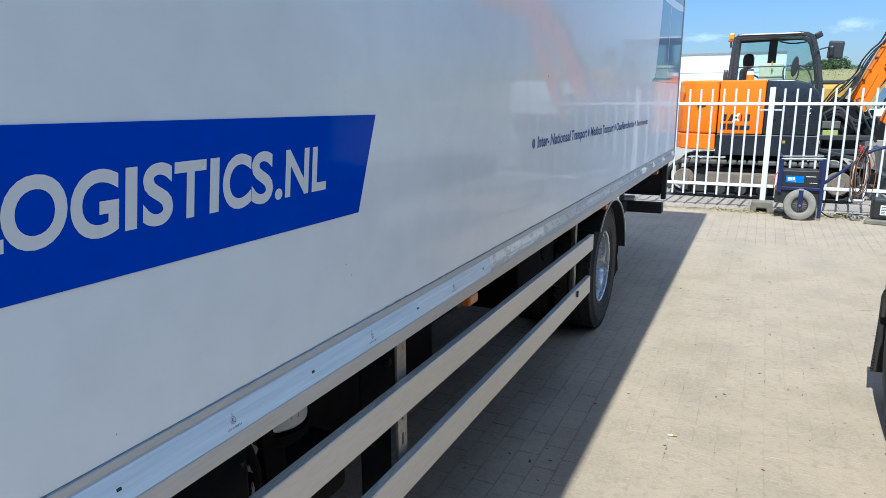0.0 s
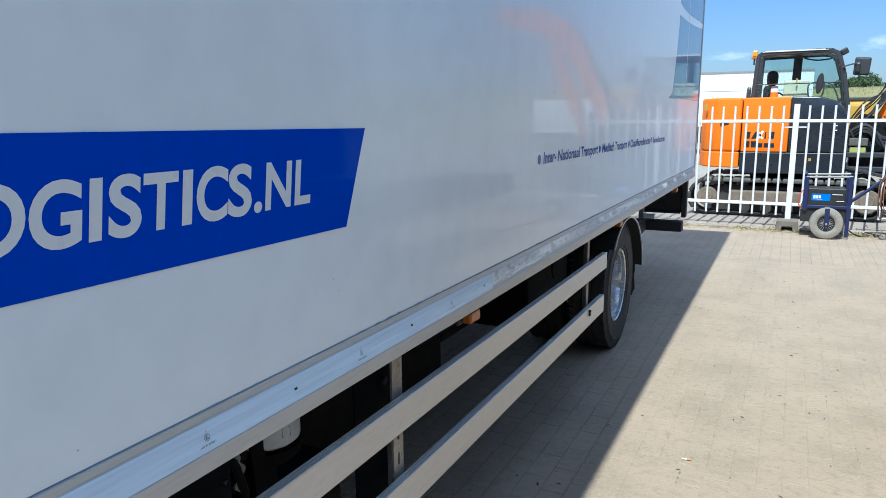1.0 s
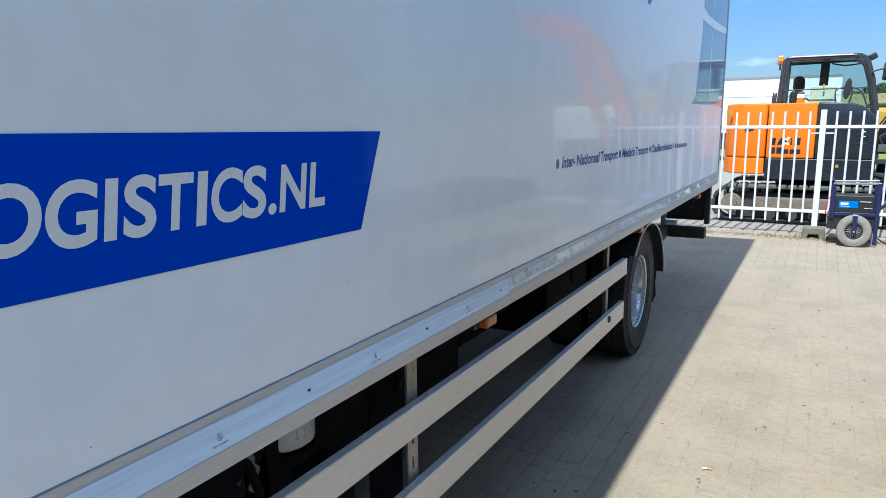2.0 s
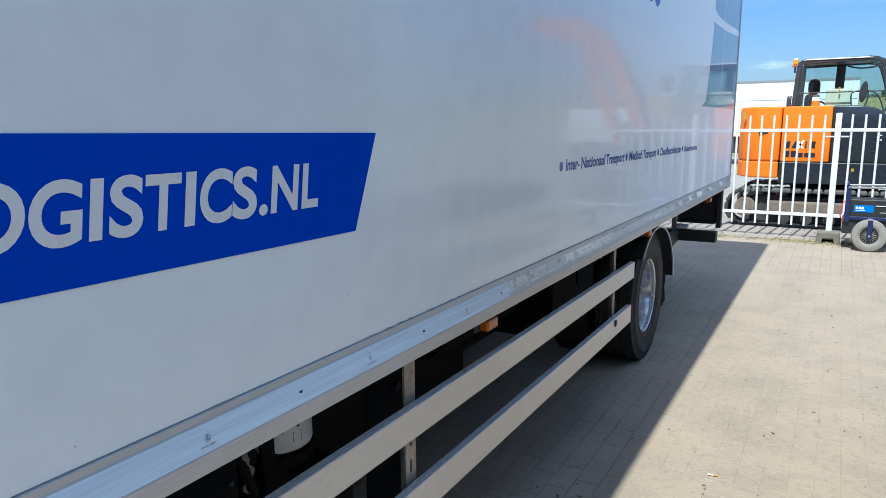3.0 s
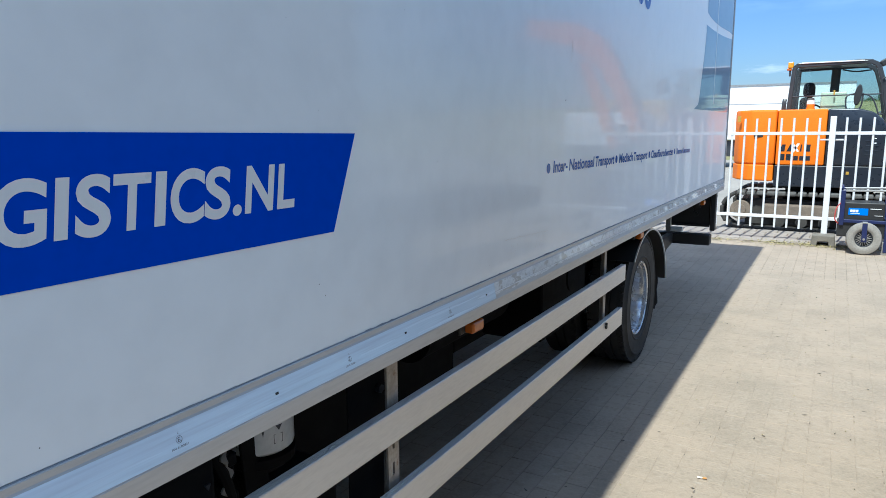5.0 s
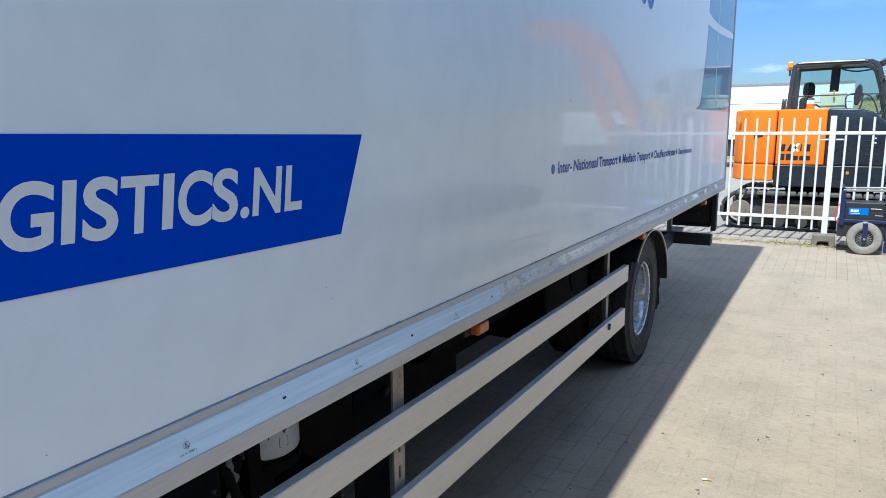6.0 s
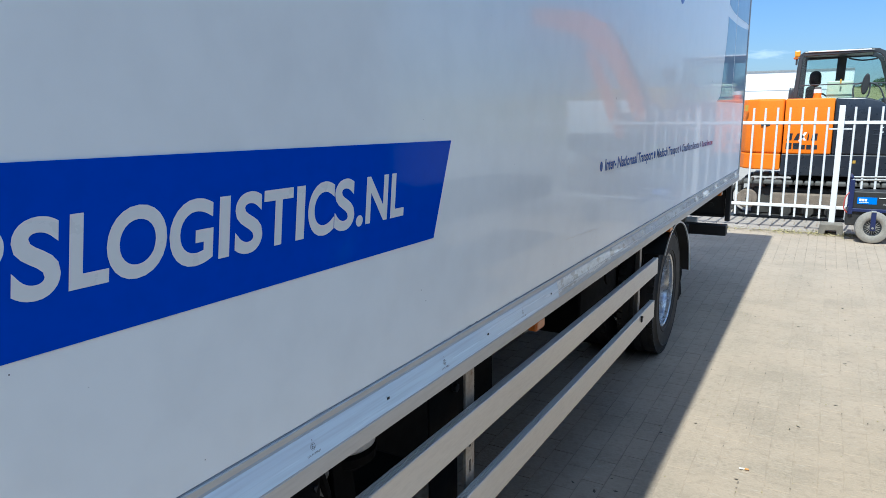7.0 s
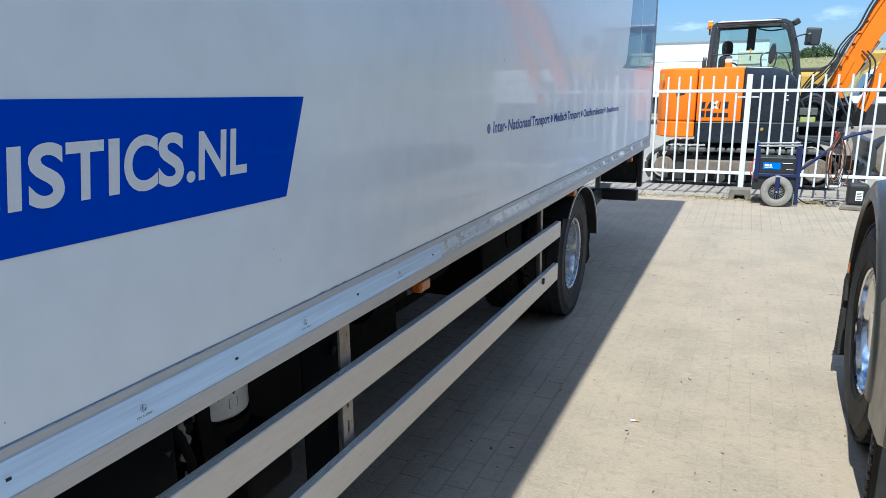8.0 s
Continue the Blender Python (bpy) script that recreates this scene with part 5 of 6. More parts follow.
om = part("oval_mirror", lathe([(0.002, -0.02), (0.075, -0.016), (0.085, 0.0), (0.06, 0.02), (0.002, 0.022)], (0, 0, 0), "y", 28), M_PLASTIC, exc, "dark oval mirror on the side cover")
om.matrix_basis = Matrix.Translation((1.237, BY + 0.10, 2.125)) @ Matrix.Rotation(radians(6), 4, "Y") @ Matrix.Diagonal((0.60, 1, 1.85, 1))
part("oval_mirror_stalk", tube([(1.24, BY + 0.12, 1.88), (1.29, BY + 0.12, 1.98), (1.30, BY + 0.12, 2.14)], 0.012), M_FRAME, exc)

# boom, arm and hoses
OY = EY + 1.05
boom = part("boom", prism([(2.10, 1.20), (2.32, 1.12), (2.52, 1.62), (2.86, 2.34), (3.14, 2.82), (3.70, 3.24), (4.6, 3.50), (4.6, 3.80), (3.55, 3.64), (3.0, 3.30), (2.74, 2.88), (2.42, 2.10), (2.17, 1.52)], "y", OY - 0.13, OY + 0.13, 0.012, 2), M_ORANGE, exc, "orange raised boom")
boom.location.x = -0.085
part("boom_rib", tube([(2.20, OY - 0.135, 1.60), (2.46, OY - 0.135, 2.15), (2.80, OY - 0.135, 2.85), (3.05, OY - 0.135, 3.22), (3.6, OY - 0.135, 3.55)], 0.022), M_ORANGE, boom)
part("boom_plate", prism([(2.30, 1.62), (2.42, 1.66), (2.56, 2.02), (2.48, 2.06)], "y", OY - 0.145, OY - 0.128, 0.004), M_ORANGE, boom)
HOSE = ((1.76, 1.50), (1.85, 1.68), (2.04, 1.88), (2.17, 2.06), (2.22, 2.22), (2.33, 2.39), (2.46, 2.54), (2.62, 2.92), (2.94, 3.36))
for dx, dz, dy, r in ((0.0, 0.0, 0.0, 0.013), (0.02, -0.05, 0.05, 0.010), (-0.03, -0.09, -0.03, 0.008), (0.05, -0.16, 0.08, 0.010)):
    loose = [max(0.0, 1 - k / 6) for k in range(len(HOSE))]
    part("hose", tube([(x + dx * (0.3 + f) + 0.04 * (1 - f) * (dx > 0), OY - 0.16 + dy * f, z + dz * f) for (x, z), f in zip(HOSE, loose)], r), M_CABLE_K, exc, "black hydraulic hose")
part("hose", tube([(1.72, OY - 0.3, 1.55), (1.92, OY - 0.3, 1.85), (2.15, OY - 0.26, 1.98), (2.30, OY - 0.2, 2.2)], 0.013), M_CABLE_K, exc)
for dx in (0.0, 0.07):
    part("hose", tube([(2.55 + dx, OY - 0.17, 2.16), (2.68 + dx, OY - 0.2, 1.98), (2.66 + dx, OY - 0.22, 1.72), (2.60 + dx, OY - 0.25, 1.48)], 0.013), M_CABLE_K, exc)
part("valve_cover", prism([(1.72, 1.20), (2.28, 1.16), (2.30, 1.42), (2.16, 1.60), (1.90, 1.66), (1.74, 1.52)], "y", OY - 0.30, OY - 0.24, 0.02, 2), M_UNDER, exc, "dark plate at the boom foot")
part("swing_bracket", prism([(1.80, 0.98), (2.66, 0.98), (2.70, 1.20), (2.52, 1.30), (2.44, 1.46), (2.26, 1.40), (2.14, 1.52), (1.98, 1.42), (1.86, 1.50), (1.78, 1.30)], "y", EY + 0.66, EY + 0.72, 0.012), M_UNDER, exc, "dark swing bracket at the boom foot")
part("grey_strut", rod((2.18, EY + 0.58, 1.62), (2.34, EY + 0.56, 1.30), 0.016, seg=8), M_PAD, exc)
part("grey_strut", rod((2.28, EY + 0.58, 1.60), (2.42, EY + 0.56, 1.32), 0.013, seg=8), M_STEEL, exc)
hose_rng = random.Random(31)
for k in range(7):
    o, d = hose_rng.uniform(-0.07, 0.07), hose_rng.uniform(-0.05, 0.05)
    part("hose", tube([(1.78 + d, OY - 0.28, 1.18 + o), (1.88 + d, OY - 0.34, 1.45 + o), (2.02 + d, OY - 0.32 + o, 1.66 + d), (2.16, OY - 0.26, 1.88 + o), (2.28 + 0.3 * d, OY - 0.20, 2.12 + d), (2.42 + 0.3 * d, OY - 0.16, 2.42)], hose_rng.uniform(0.009, 0.015), 7), M_CABLE_K, exc, "black hydraulic hose")
for k in range(6):
    o = hose_rng.uniform(-0.1, 0.1)
    part("hose", tube([(1.74, EY + 0.62, 1.30 + o), (1.95, EY + 0.5 + o, 1.42 + 0.8 * o), (2.2, EY + 0.55, 1.2 + o), (2.4 + o, EY + 0.62, 1.34), (2.56, EY + 0.7, 1.05 + o)], hose_rng.uniform(0.012, 0.024), 7), (M_CABLE_K, M_FRAME, M_CABLE_K)[k % 3], exc)
for k in range(5):
    s = 0.14 + 0.17 * k
    px, pz = 2.30 + (2.72 - 2.30) * s, 1.78 + (2.80 - 1.78) * s
    part("hose_clip", box(px - 0.02, px + 0.03, OY - 0.17, OY - 0.131, pz - 0.012, pz + 0.014, 0.004), M_ORANGE if k % 2 else M_FRAME, boom)
cyl = part("boom_cylinder", rod((1.95, OY + 0.20, 0.95), (2.62, OY + 0.20, 2.0), 0.06, seg=20), M_FRAME, exc, "dark boom cylinder")
part("cylinder_rod", rod((2.62, OY + 0.20, 2.0), (2.82, OY + 0.20, 2.32), 0.035, seg=16), M_CHROME, cyl)
arm = part("arm", prism([(2.46, 1.10), (2.58, 1.06), (2.80, 1.50), (3.02, 2.05), (3.36, 2.90), (3.22, 2.98), (2.86, 2.20), (2.64, 1.62)], "y", OY - 0.10, OY + 0.10, 0.012, 2), M_ORANGE, exc, "orange dipper arm folded under the boom")
arm.location.x = 0.075
part("arm_end", rod((2.52, OY - 0.14, 1.12), (2.52, OY + 0.14, 1.12), 0.06, seg=18), M_FRAME, arm)
part("swing_post", box(1.78, 2.34, OY - 0.22, OY + 0.22, 0.70, 1.30, 0.05, 2), M_FRAME, exc, "dark swing post")
part("swing_link", bar((1.80, OY - 0.45, 1.02), (2.30, OY - 0.32, 1.18), 0.09, 0.14, 0.02), M_FRAME, exc)
part("step_frame", box(1.70, 2.45, EY + 0.30, EY + 0.55, 0.98, 1.06, 0.01), M_FRAME, exc)
part("step_frame", box(1.70, 2.45, EY + 0.30, EY + 0.55, 0.76, 0.84, 0.01), M_FRAME, exc)
part("hi_vis_panel", box(1.74, 1.96, EY + 0.36, EY + 0.40, 1.02, 1.14, 0.01), M_LIME, exc, "faded lime panel")
part("grey_panel", box(1.72, 1.98, EY + 0.34, EY + 0.38, 1.16, 1.28, 0.01), M_PAD, exc)
for k in range(4):
    part("strut", rod((1.74 + 0.17 * k, EY + 0.5, 1.38 + 0.05 * (k % 2)), (1.92 + 0.2 * k, EY + 0.55, 0.95), 0.02, seg=8), M_NAVY if k % 2 else M_FRAME, exc)
part("strut", rod((1.72, EY + 0.45, 0.62), (2.35, EY + 0.4, 0.82), 0.03, seg=10), M_FRAME, exc)
part("cross_brace", bar((1.70, EY + 0.25, 0.83), (2.40, EY + 0.25, 0.66), 0.06, 0.05, 0.008), M_FRAME, exc)

# ---- starter cart by the fence ----
cart = thing("starter_cart", "dark blue battery starter cart with grey tyre and coiled cables", "cart", at=(-0.02, 0, 0))
cart.scale = (1, 1, 1.04)
TX, TY = 1.395, 9.03


def cart_bar(p, q, w=0.04, name="frame_bar", material=None, label=""):
    return part(name, bar(p, q, w, w, 0.005), material or M_CART, cart, label)


WRAD = 0.197
for yy in (TY - 0.03, TY + 0.50):
    wheel_hub = part("cart_wheel", rod((TX, yy - 0.005, WRAD), (TX, yy + 0.06, WRAD), 0.05, seg=20), M_FRAME, cart)
    t = part("tyre", lathe([(0.098, -0.038), (0.115, -0.055), (0.150, -0.062), (0.186, -0.048), (WRAD, -0.02), (WRAD, 0.02), (0.186, 0.048), (0.15, 0.062), (0.115, 0.055), (0.098, 0.038)], (TX, yy, WRAD), "y", 44), M_GREYTYRE, wheel_hub, "dusty grey pneumatic tyre")
    smooth(t)
    part("rim", lathe([(0.104, -0.040), (0.098, -0.043), (0.090, -0.034), (0.086, -0.01), (0.03, -0.006), (0.03, -0.04), (0.002, -0.042)], (TX, yy, WRAD), "y", 40), M_FRAME, wheel_hub, "dark rim with pale spokes")
    bm = bmesh.new()
    for k in range(18):
        a = 2 * math.pi * k / 18
        bar((TX + 0.03 * math.cos(a), yy - 0.022, WRAD + 0.03 * math.sin(a)), (TX + 0.092 * math.cos(a + 0.15), yy - 0.022, WRAD + 0.092 * math.sin(a + 0.15)), 0.006, 0.010, 0.001, bm=bm, up=(0, 1, 0))
    part("spokes", bm, M_STEEL, wheel_hub)
body = part("battery_case", box(1.14, 1.60, TY + 0.06, TY + 0.44, 0.40, 0.625, 0.012, 2), M_PLASTIC, cart, "black battery case with a blue label")
part("label_panel", box(1.205, 1.42, TY + 0.055, TY + 0.061, 0.47, 0.555), M_LABELBLUE, body, "bright blue label with pale bars")
for a, b, z0, z1 in ((1.225, 1.25, 0.505, 0.535), (1.256, 1.281, 0.505, 0.535), (1.287, 1.312, 0.505, 0.535), (1.225, 1.33, 0.487, 0.492), (1.44, 1.56, 0.548, 0.555), (1.49, 1.58, 0.468, 0.473)):
    part("label_bar", box(a, b, TY + 0.051, TY + 0.0565, z0, z1), M_WHITE, body, "white printed bar")
part("lower_tray", box(1.09, 1.63, TY + 0.04, TY + 0.46, 0.20, 0.385, 0.01), M_PLASTIC, cart)
for yy in (TY + 0.03, TY + 0.47):
    cart_bar((1.135, yy, 0.34), (1.135, yy, 0.772), 0.05)
    cart_bar((1.635, yy, 0.03), (1.635, yy, 0.782), 0.045)
    cart_bar((1.105, yy, 0.395), (1.655, yy, 0.395))
    cart_bar((1.125, yy, 0.765), (1.655, yy, 0.78), 0.026, "top_rail", M_STEEL, "bare steel top rail")
cart_bar((1.125, TY + 0.03, 0.80), (1.125, TY + 0.47, 0.80), 0.026)
cart_bar((1.635, TY + 0.03, 0.395), (1.635, TY + 0.47, 0.395))
part("axle_plate", box(TX - 0.028, TX + 0.028, TY - 0.105, TY - 0.098, 0.16, 0.395, 0.003), M_CART, cart, "blue wheel fork")
part("axle_plate", box(TX - 0.028, TX + 0.028, TY - 0.105, TY + 0.06, 0.385, 0.40, 0.003), M_STEEL, cart)
part("axle", rod((TX, TY - 0.115, WRAD), (TX, TY + 0.57, WRAD), 0.014), M_STEEL, cart)
part("stand_leg", box(1.60, 1.66, TY + 0.02, TY + 0.04, 0.0, 0.16, 0.003), M_STEEL, cart)
part("stand_leg", box(1.60, 1.66, TY + 0.44, TY + 0.46, 0.0, 0.16, 0.003), M_STEEL, cart)
part("drawbar", tube([(1.66, TY + 0.10, 0.47), (1.98, TY + 0.10, 0.74), (2.10, TY + 0.10, 0.86), (2.22, TY + 0.10, 0.92), (2.40, TY + 0.10, 0.965)], 0.021, seg=10), M_CART, cart, "dark blue drawbar handle")
part("handle_grip", rod((2.395, TY + 0.0, 0.965), (2.395, TY + 0.22, 0.965), 0.018), M_CART, cart)
cab_rng = random.Random(12)
for k in range(9):
    cx, top, low = 2.06 + cab_rng.uniform(-0.05, 0.06), 0.84 + cab_rng.uniform(-0.04, 0.1), 0.27 + cab_rng.uniform(-0.03, 0.14)
    w = cab_rng.uniform(0.05, 0.12)
    yy = TY + 0.06 + cab_rng.uniform(-0.04, 0.05)
    pts = [(cx, yy, top), (cx - w, yy, (top + low) / 2 + 0.1), (cx - w * 0.8, yy + 0.01, low + 0.08), (cx, yy + 0.015, low), (cx + w * 0.8, yy, low + 0.1), (cx + w, yy - 0.01, (top + low) / 2 + 0.08), (cx + 0.02, yy - 0.01, top + 0.02)]
    part("cable", tube(pts, 0.0052, 7), (M_CABLE_O, M_CABLE_B, M_CABLE_K, M_CABLE_B, M_CABLE_K)[k % 5], cart, ("orange cable loop", "brown cable loop", "black cable loop", "brown cable loop", "black cable loop")[k % 5])
for p, q, m_ in (((2.02, TY + 0.02, 0.86), (2.05, TY + 0.0, 0.955), M_RED), ((2.07, TY + 0.02, 0.87), (2.10, TY + 0.0, 0.96), M_CABLE_K), ((2.04, TY + 0.06, 0.88), (2.01, TY + 0.05, 0.965), M_RED)):
    part("clamp", bar(p, q, 0.03, 0.02, 0.006), m_, cart, "battery clamp")
part("connector", box(2.0, 2.12, TY + 0.0, TY + 0.05, 0.255, 0.30, 0.015, 2), M_STEEL, cart)
part("red_lead", tube([(1.12, TY + 0.05, 0.62), (1.07, TY + 0.02, 0.55), (1.06, TY + 0.02, 0.42), (1.10, TY + 0.03, 0.36)], 0.007), M_RED, cart)
part("trailing_lead", tube([(1.66, TY + 0.2, 0.10), (1.8, TY + 0.3, 0.012), (2.0, TY + 0.5, 0.012), (1.9, TY + 0.65, 0.012), (2.15, TY + 0.7, 0.012), (2.3, TY + 0.6, 0.012)], 0.009), M_CABLE_K, cart)

# ---- black case on a slab ----
slab = thing("ground_slab", "grey concrete slab lying by the fence", "slab", at=(-0.09, -0.27, 0))
part("slab_body", prism([(2.22, 9.28), (2.66, 9.20), (2.74, 9.52), (2.30, 9.58)], "z", 0.0, 0.055, 0.01), M_CONC, slab)
case = thing("power_case", "black plastic case with a white label", "case", at=(-0.115, -0.27, 0))
part("case_body", box(2.33, 2.57, 9.34, 9.54, 0.055, 0.335, 0.04, 3), M_PLASTIC, case)
part("white_label", box(2.42, 2.50, 9.334, 9.341, 0.12, 0.245), M_WHITE, case, "white label with grey bars")
for k in range(5):
    part("label_bar", box(2.43, 2.49 - 0.012 * (k % 2), 9.331, 9.3345, 0.135 + 0.021 * k, 0.143 + 0.021 * k), M_FRAME, case)

# ---- parked grey lorry: front wheel and wing ----
lorry = thing("parked_lorry", "grey lorry with a polished front wheel and black mud flaps", "truck")
LX, LY, LR = 1.512, 2.39, 0.495
tagged(wheel(lorry, LX, LY, LR, 0.30, 0.282, M_CHROME, M_RUBBER, 0.10, face=-1, blocks=60), "polished front wheel")


def wing(x0, x1):
    """Wheel wing: a curved shell with a rolled lip, standing out more at its front."""
    bm = bmesh.new()
    rows = []
    for k in range(37):
        a = radians(-4 + 190 * k / 36)
        r = 0.600 + 0.012 * math.cos(2 * a)
        grow = min(max((math.degrees(a) - 25) / 60, 0), 1)
        e = 0.018 + 0.085 * grow * grow * (3 - 2 * grow)
        prof = [(x0 + 0.010, r), (x0, r + 0.008), (x0 + 0.003, r + e * 0.5), (x0 + 0.02, r + e * 0.85), (x0 + 0.07, r + e), (x1, r + e), (x1, r + e - 0.012), (x0 + 0.07, r + e - 0.012), (x0 + 0.03, r + e * 0.5), (x0 + 0.02, r)]
        rows.append([bm.verts.new((x + 0.045 * q * math.cos(a), LY + 0.02 + q * math.cos(a), LR + q * math.sin(a))) for x, q in prof])
    n = len(rows[0])
    for p, q in zip(rows, rows[1:]):
        for i in range(n):
            bm.faces.new((p[i], p[(i + 1) % n], q[(i + 1) % n], q[i]))
    bm.faces.new(rows[0])
    bm.faces.new(rows[-1][::-1])
    bmesh.ops.recalc_face_normals(bm, faces=bm.faces)
    return bm


smooth(part("wing", wing(1.485, 2.05), M_GREYVEH, lorry, "grey painted wheel wing"), 50)
inner = part("wing_liner", mudguard(1.52, 2.04, LY + 0.02, LR, 0.575, 6, 190, 0.010), M_RUBBER, lorry, "black wing liner")
inner.matrix_basis = Matrix.Translation((0, LY + 0.02, LR)) @ Matrix.Diagonal((1, 0.86, 1, 1)) @ Matrix.Translation((0, -LY - 0.02, -LR))
smooth(inner)
# front corner of the wing and the cab over it
part("corner_panel", prism([(1.735, 0.36), (1.80, 0.62), (1.80, 0.80), (1.55, 0.95), (1.42, 0.95), (1.42, 0.40), (1.52, 0.36)], "x", 1.468, 1.50, 0.008, 2), M_GREYVEH, lorry, "grey bumper corner")
flap = part("mud_flap", prism([(3.05, 0.13), (3.085, 0.12), (3.115, 0.55), (3.06, 0.60)], "x", 1.515, 1.96, 0.004), M_RUBBER, lorry, "black rubber mud flap")
for k in range(24):
    z = 0.135 + 0.018 * k
    part("fringe", rod((1.507 + 0.0006 * k, 3.045 + 0.0012 * k, z), (1.512 + 0.0006 * k, 3.09 + 0.0012 * k, z + 0.004), 0.0065, seg=6), M_RUBBER, flap)
near = part("near_flap", prism([(1.735, 0.02), (1.775, 0.02), (1.765, 0.66), (1.725, 0.66)], "x", 1.505, 1.96, 0.004), M_RUBBER, lorry, "worn black rubber flap with a ribbed edge")
rib = random.Random(8)
for k in range(52):
    z = 0.025 + 0.0122 * k
    part("fringe", rod((1.499 + rib.gauss(0, 0.001), 1.735, z), (1.501 + rib.gauss(0, 0.0012), 1.776, z + 0.004), 0.0052, seg=6), M_CABLE_B if k % 5 == 2 else (M_PAD if k % 3 else M_RUBBER), near)
part("marker", box(1.513, 1.519, 2.99, 3.015, 0.61, 0.67, 0.002), M_AMBER, lorry, "amber side marker")
part("bonnet", prism([(1.62, 0.62), (1.70, 0.95), (2.05, 1.135), (2.75, 1.135), (3.0, 1.0), (3.06, 0.97), (2.80, 1.19), (2.4, 1.21), (1.55, 1.21), (1.50, 0.62)], "x", 1.70, 3.42, 0.0), M_GREYVEH, lorry, "grey bonnet over the front wheels")
part("frame_rail", box(2.3, 2.5, 0.9, 3.0, 0.42, 0.60, 0.01), M_UNDER, lorry)
tagged(wheel(lorry, 3.62, LY, LR, 0.30, 0.282, M_CHROME, M_RUBBER, 0.10, face=1, blocks=40), "polished front wheel on the far side")
# cab stays out of view; its bulk is chosen to cut light on the panel
cab_side = [(0.32, 0.62), (0.30, 1.55), (0.40, 2.75), (0.62, 3.40), (1.10, 3.75), (2.52, 3.75), (2.55, 3.68), (2.55, 1.24), (1.52, 1.24), (1.40, 0.62)]
lorry_cab = part("lorry_cab", prism(cab_side, "x", 1.63, 4.02, 0.05, 3), M_GREYVEH, lorry, "unseen grey lorry cab with dark windows, sized to block light")
part("side_window", prism([(0.56, 1.95), (1.5, 1.85), (1.5, 2.75), (0.68, 2.75)], "x", 1.622, 1.632), M_DARKGLASS, lorry_cab)
part("windscreen", prism([(0.310, 1.75), (0.324, 1.75), (0.405, 2.70), (0.391, 2.70)], "x", 1.80, 3.85), M_DARKGLASS, lorry_cab)
part("front_bumper", box(1.58, 4.05, 0.20, 1.18, 0.30, 0.78, 0.05, 2), M_GREYVEH, lorry)
part("rear_frame", box(2.35, 3.25, 3.0, 7.4, 0.62, 0.86, 0.01), M_UNDER, lorry, "dark chassis frame behind the cab")
part("front_axle", rod((1.75, LY, LR), (3.4, LY, LR), 0.07), M_UNDER, lorry)

# ---- beyond the fence ----
trailer = thing("white_trailer", "long white box trailer parked behind the excavator", "trailer")
part("trailer_box", box(-12.5, 1.45, 30, 32.5, 1.15, 3.37, 0.03, 2), M_WHITE, trailer)
part("top_edge", box(-12.5, 1.45, 29.97, 30.0, 3.31, 3.38), M_STEEL, trailer)
part("side_seam", box(-12.4, 1.4, 29.98, 30.0, 2.60, 2.62), M_FENCE, trailer)
part("side_skirt", box(-10, 0.2, 30.2, 32.3, 0.45, 1.1, 0.02), M_FRAME, trailer)
for x in (-9.5, -8.2, -6.9):
    part("wheel", rod((x, 30.1, 0.5), (x, 30.4, 0.5), 0.5, seg=28), M_RUBBER, trailer)
part("landing_leg", box(-0.4, -0.25, 30.3, 30.45, 0.0, 1.1), M_FRAME, trailer)

loader = thing("yellow_loader", "yellow wheel loader with dark glass parked behind", "loader")
part("hood", box(1.95, 2.75, 20.0, 21.6, 1.05, 1.93, 0.12, 3), M_YELLOW, loader)
part("hood_top", box(1.90, 2.70, 20.1, 21.5, 1.94, 2.04, 0.03), M_FRAME, loader, "dark hood cover")
part("chassis", box(1.8, 4.4, 20.1, 21.5, 0.6, 1.04, 0.05), M_FRAME, loader)
part("lift_arm", prism([(3.3, 1.2), (3.6, 1.1), (5.4, 2.1), (5.3, 2.36), (4.2, 2.36), (3.6, 1.9)], "y", 20.3, 20.6, 0.03), M_YELLOW, loader)
for x in (2.2, 4.0):
    smooth(part("wheel", lathe([(0.30, -0.2), (0.55, -0.22), (0.62, -0.15), (0.62, 0.15), (0.55, 0.22), (0.3, 0.2)], (x, 20.2, 0.62), "y", 28), M_RUBBER, loader))
rig = thing("yellow_machine", "yellow machine with a raised orange-yellow top", "machine")
part("body", box(4.0, 6.6, 22.5, 24.3, 0.55, 2.55, 0.1, 2), M_YELLOW, rig)
part("under_frame", box(3.9, 6.7, 22.6, 24.2, 0.0, 0.55), M_FRAME, rig)

van = thing("white_van", "white delivery van with a dark windscreen", "van")
nose_v = [(2.95, 0.35), (5.6, 0.35), (5.6, 2.05), (3.75, 2.05), (3.45, 1.85), (3.25, 1.35), (2.95, 1.15)]
smooth(part("van_body", prism(nose_v, "y", 17.2, 18.9, 0.06, 3), M_WHITE, van), 30)
part("side_window", prism([(3.36, 1.33), (4.05, 1.33), (4.05, 1.72), (3.56, 1.72)], "y", 17.185, 17.2), M_DARKGLASS, van)
part("windscreen", prism([(3.20, 1.38), (3.24, 1.36), (3.44, 1.80), (3.40, 1.82)], "y", 17.35, 18.75), M_DARKGLASS, van)
part("door_seam", box(4.12, 4.135, 17.188, 17.199, 0.5, 1.9), M_FRAME, van)
part("headlight", box(2.94, 3.16, 17.185, 17.3, 0.86, 1.02, 0.02, 2), M_STEEL, van)
part("wing_mirror", box(3.42, 3.52, 17.02, 17.18, 1.36, 1.58, 0.03, 2), M_PLASTIC, van)
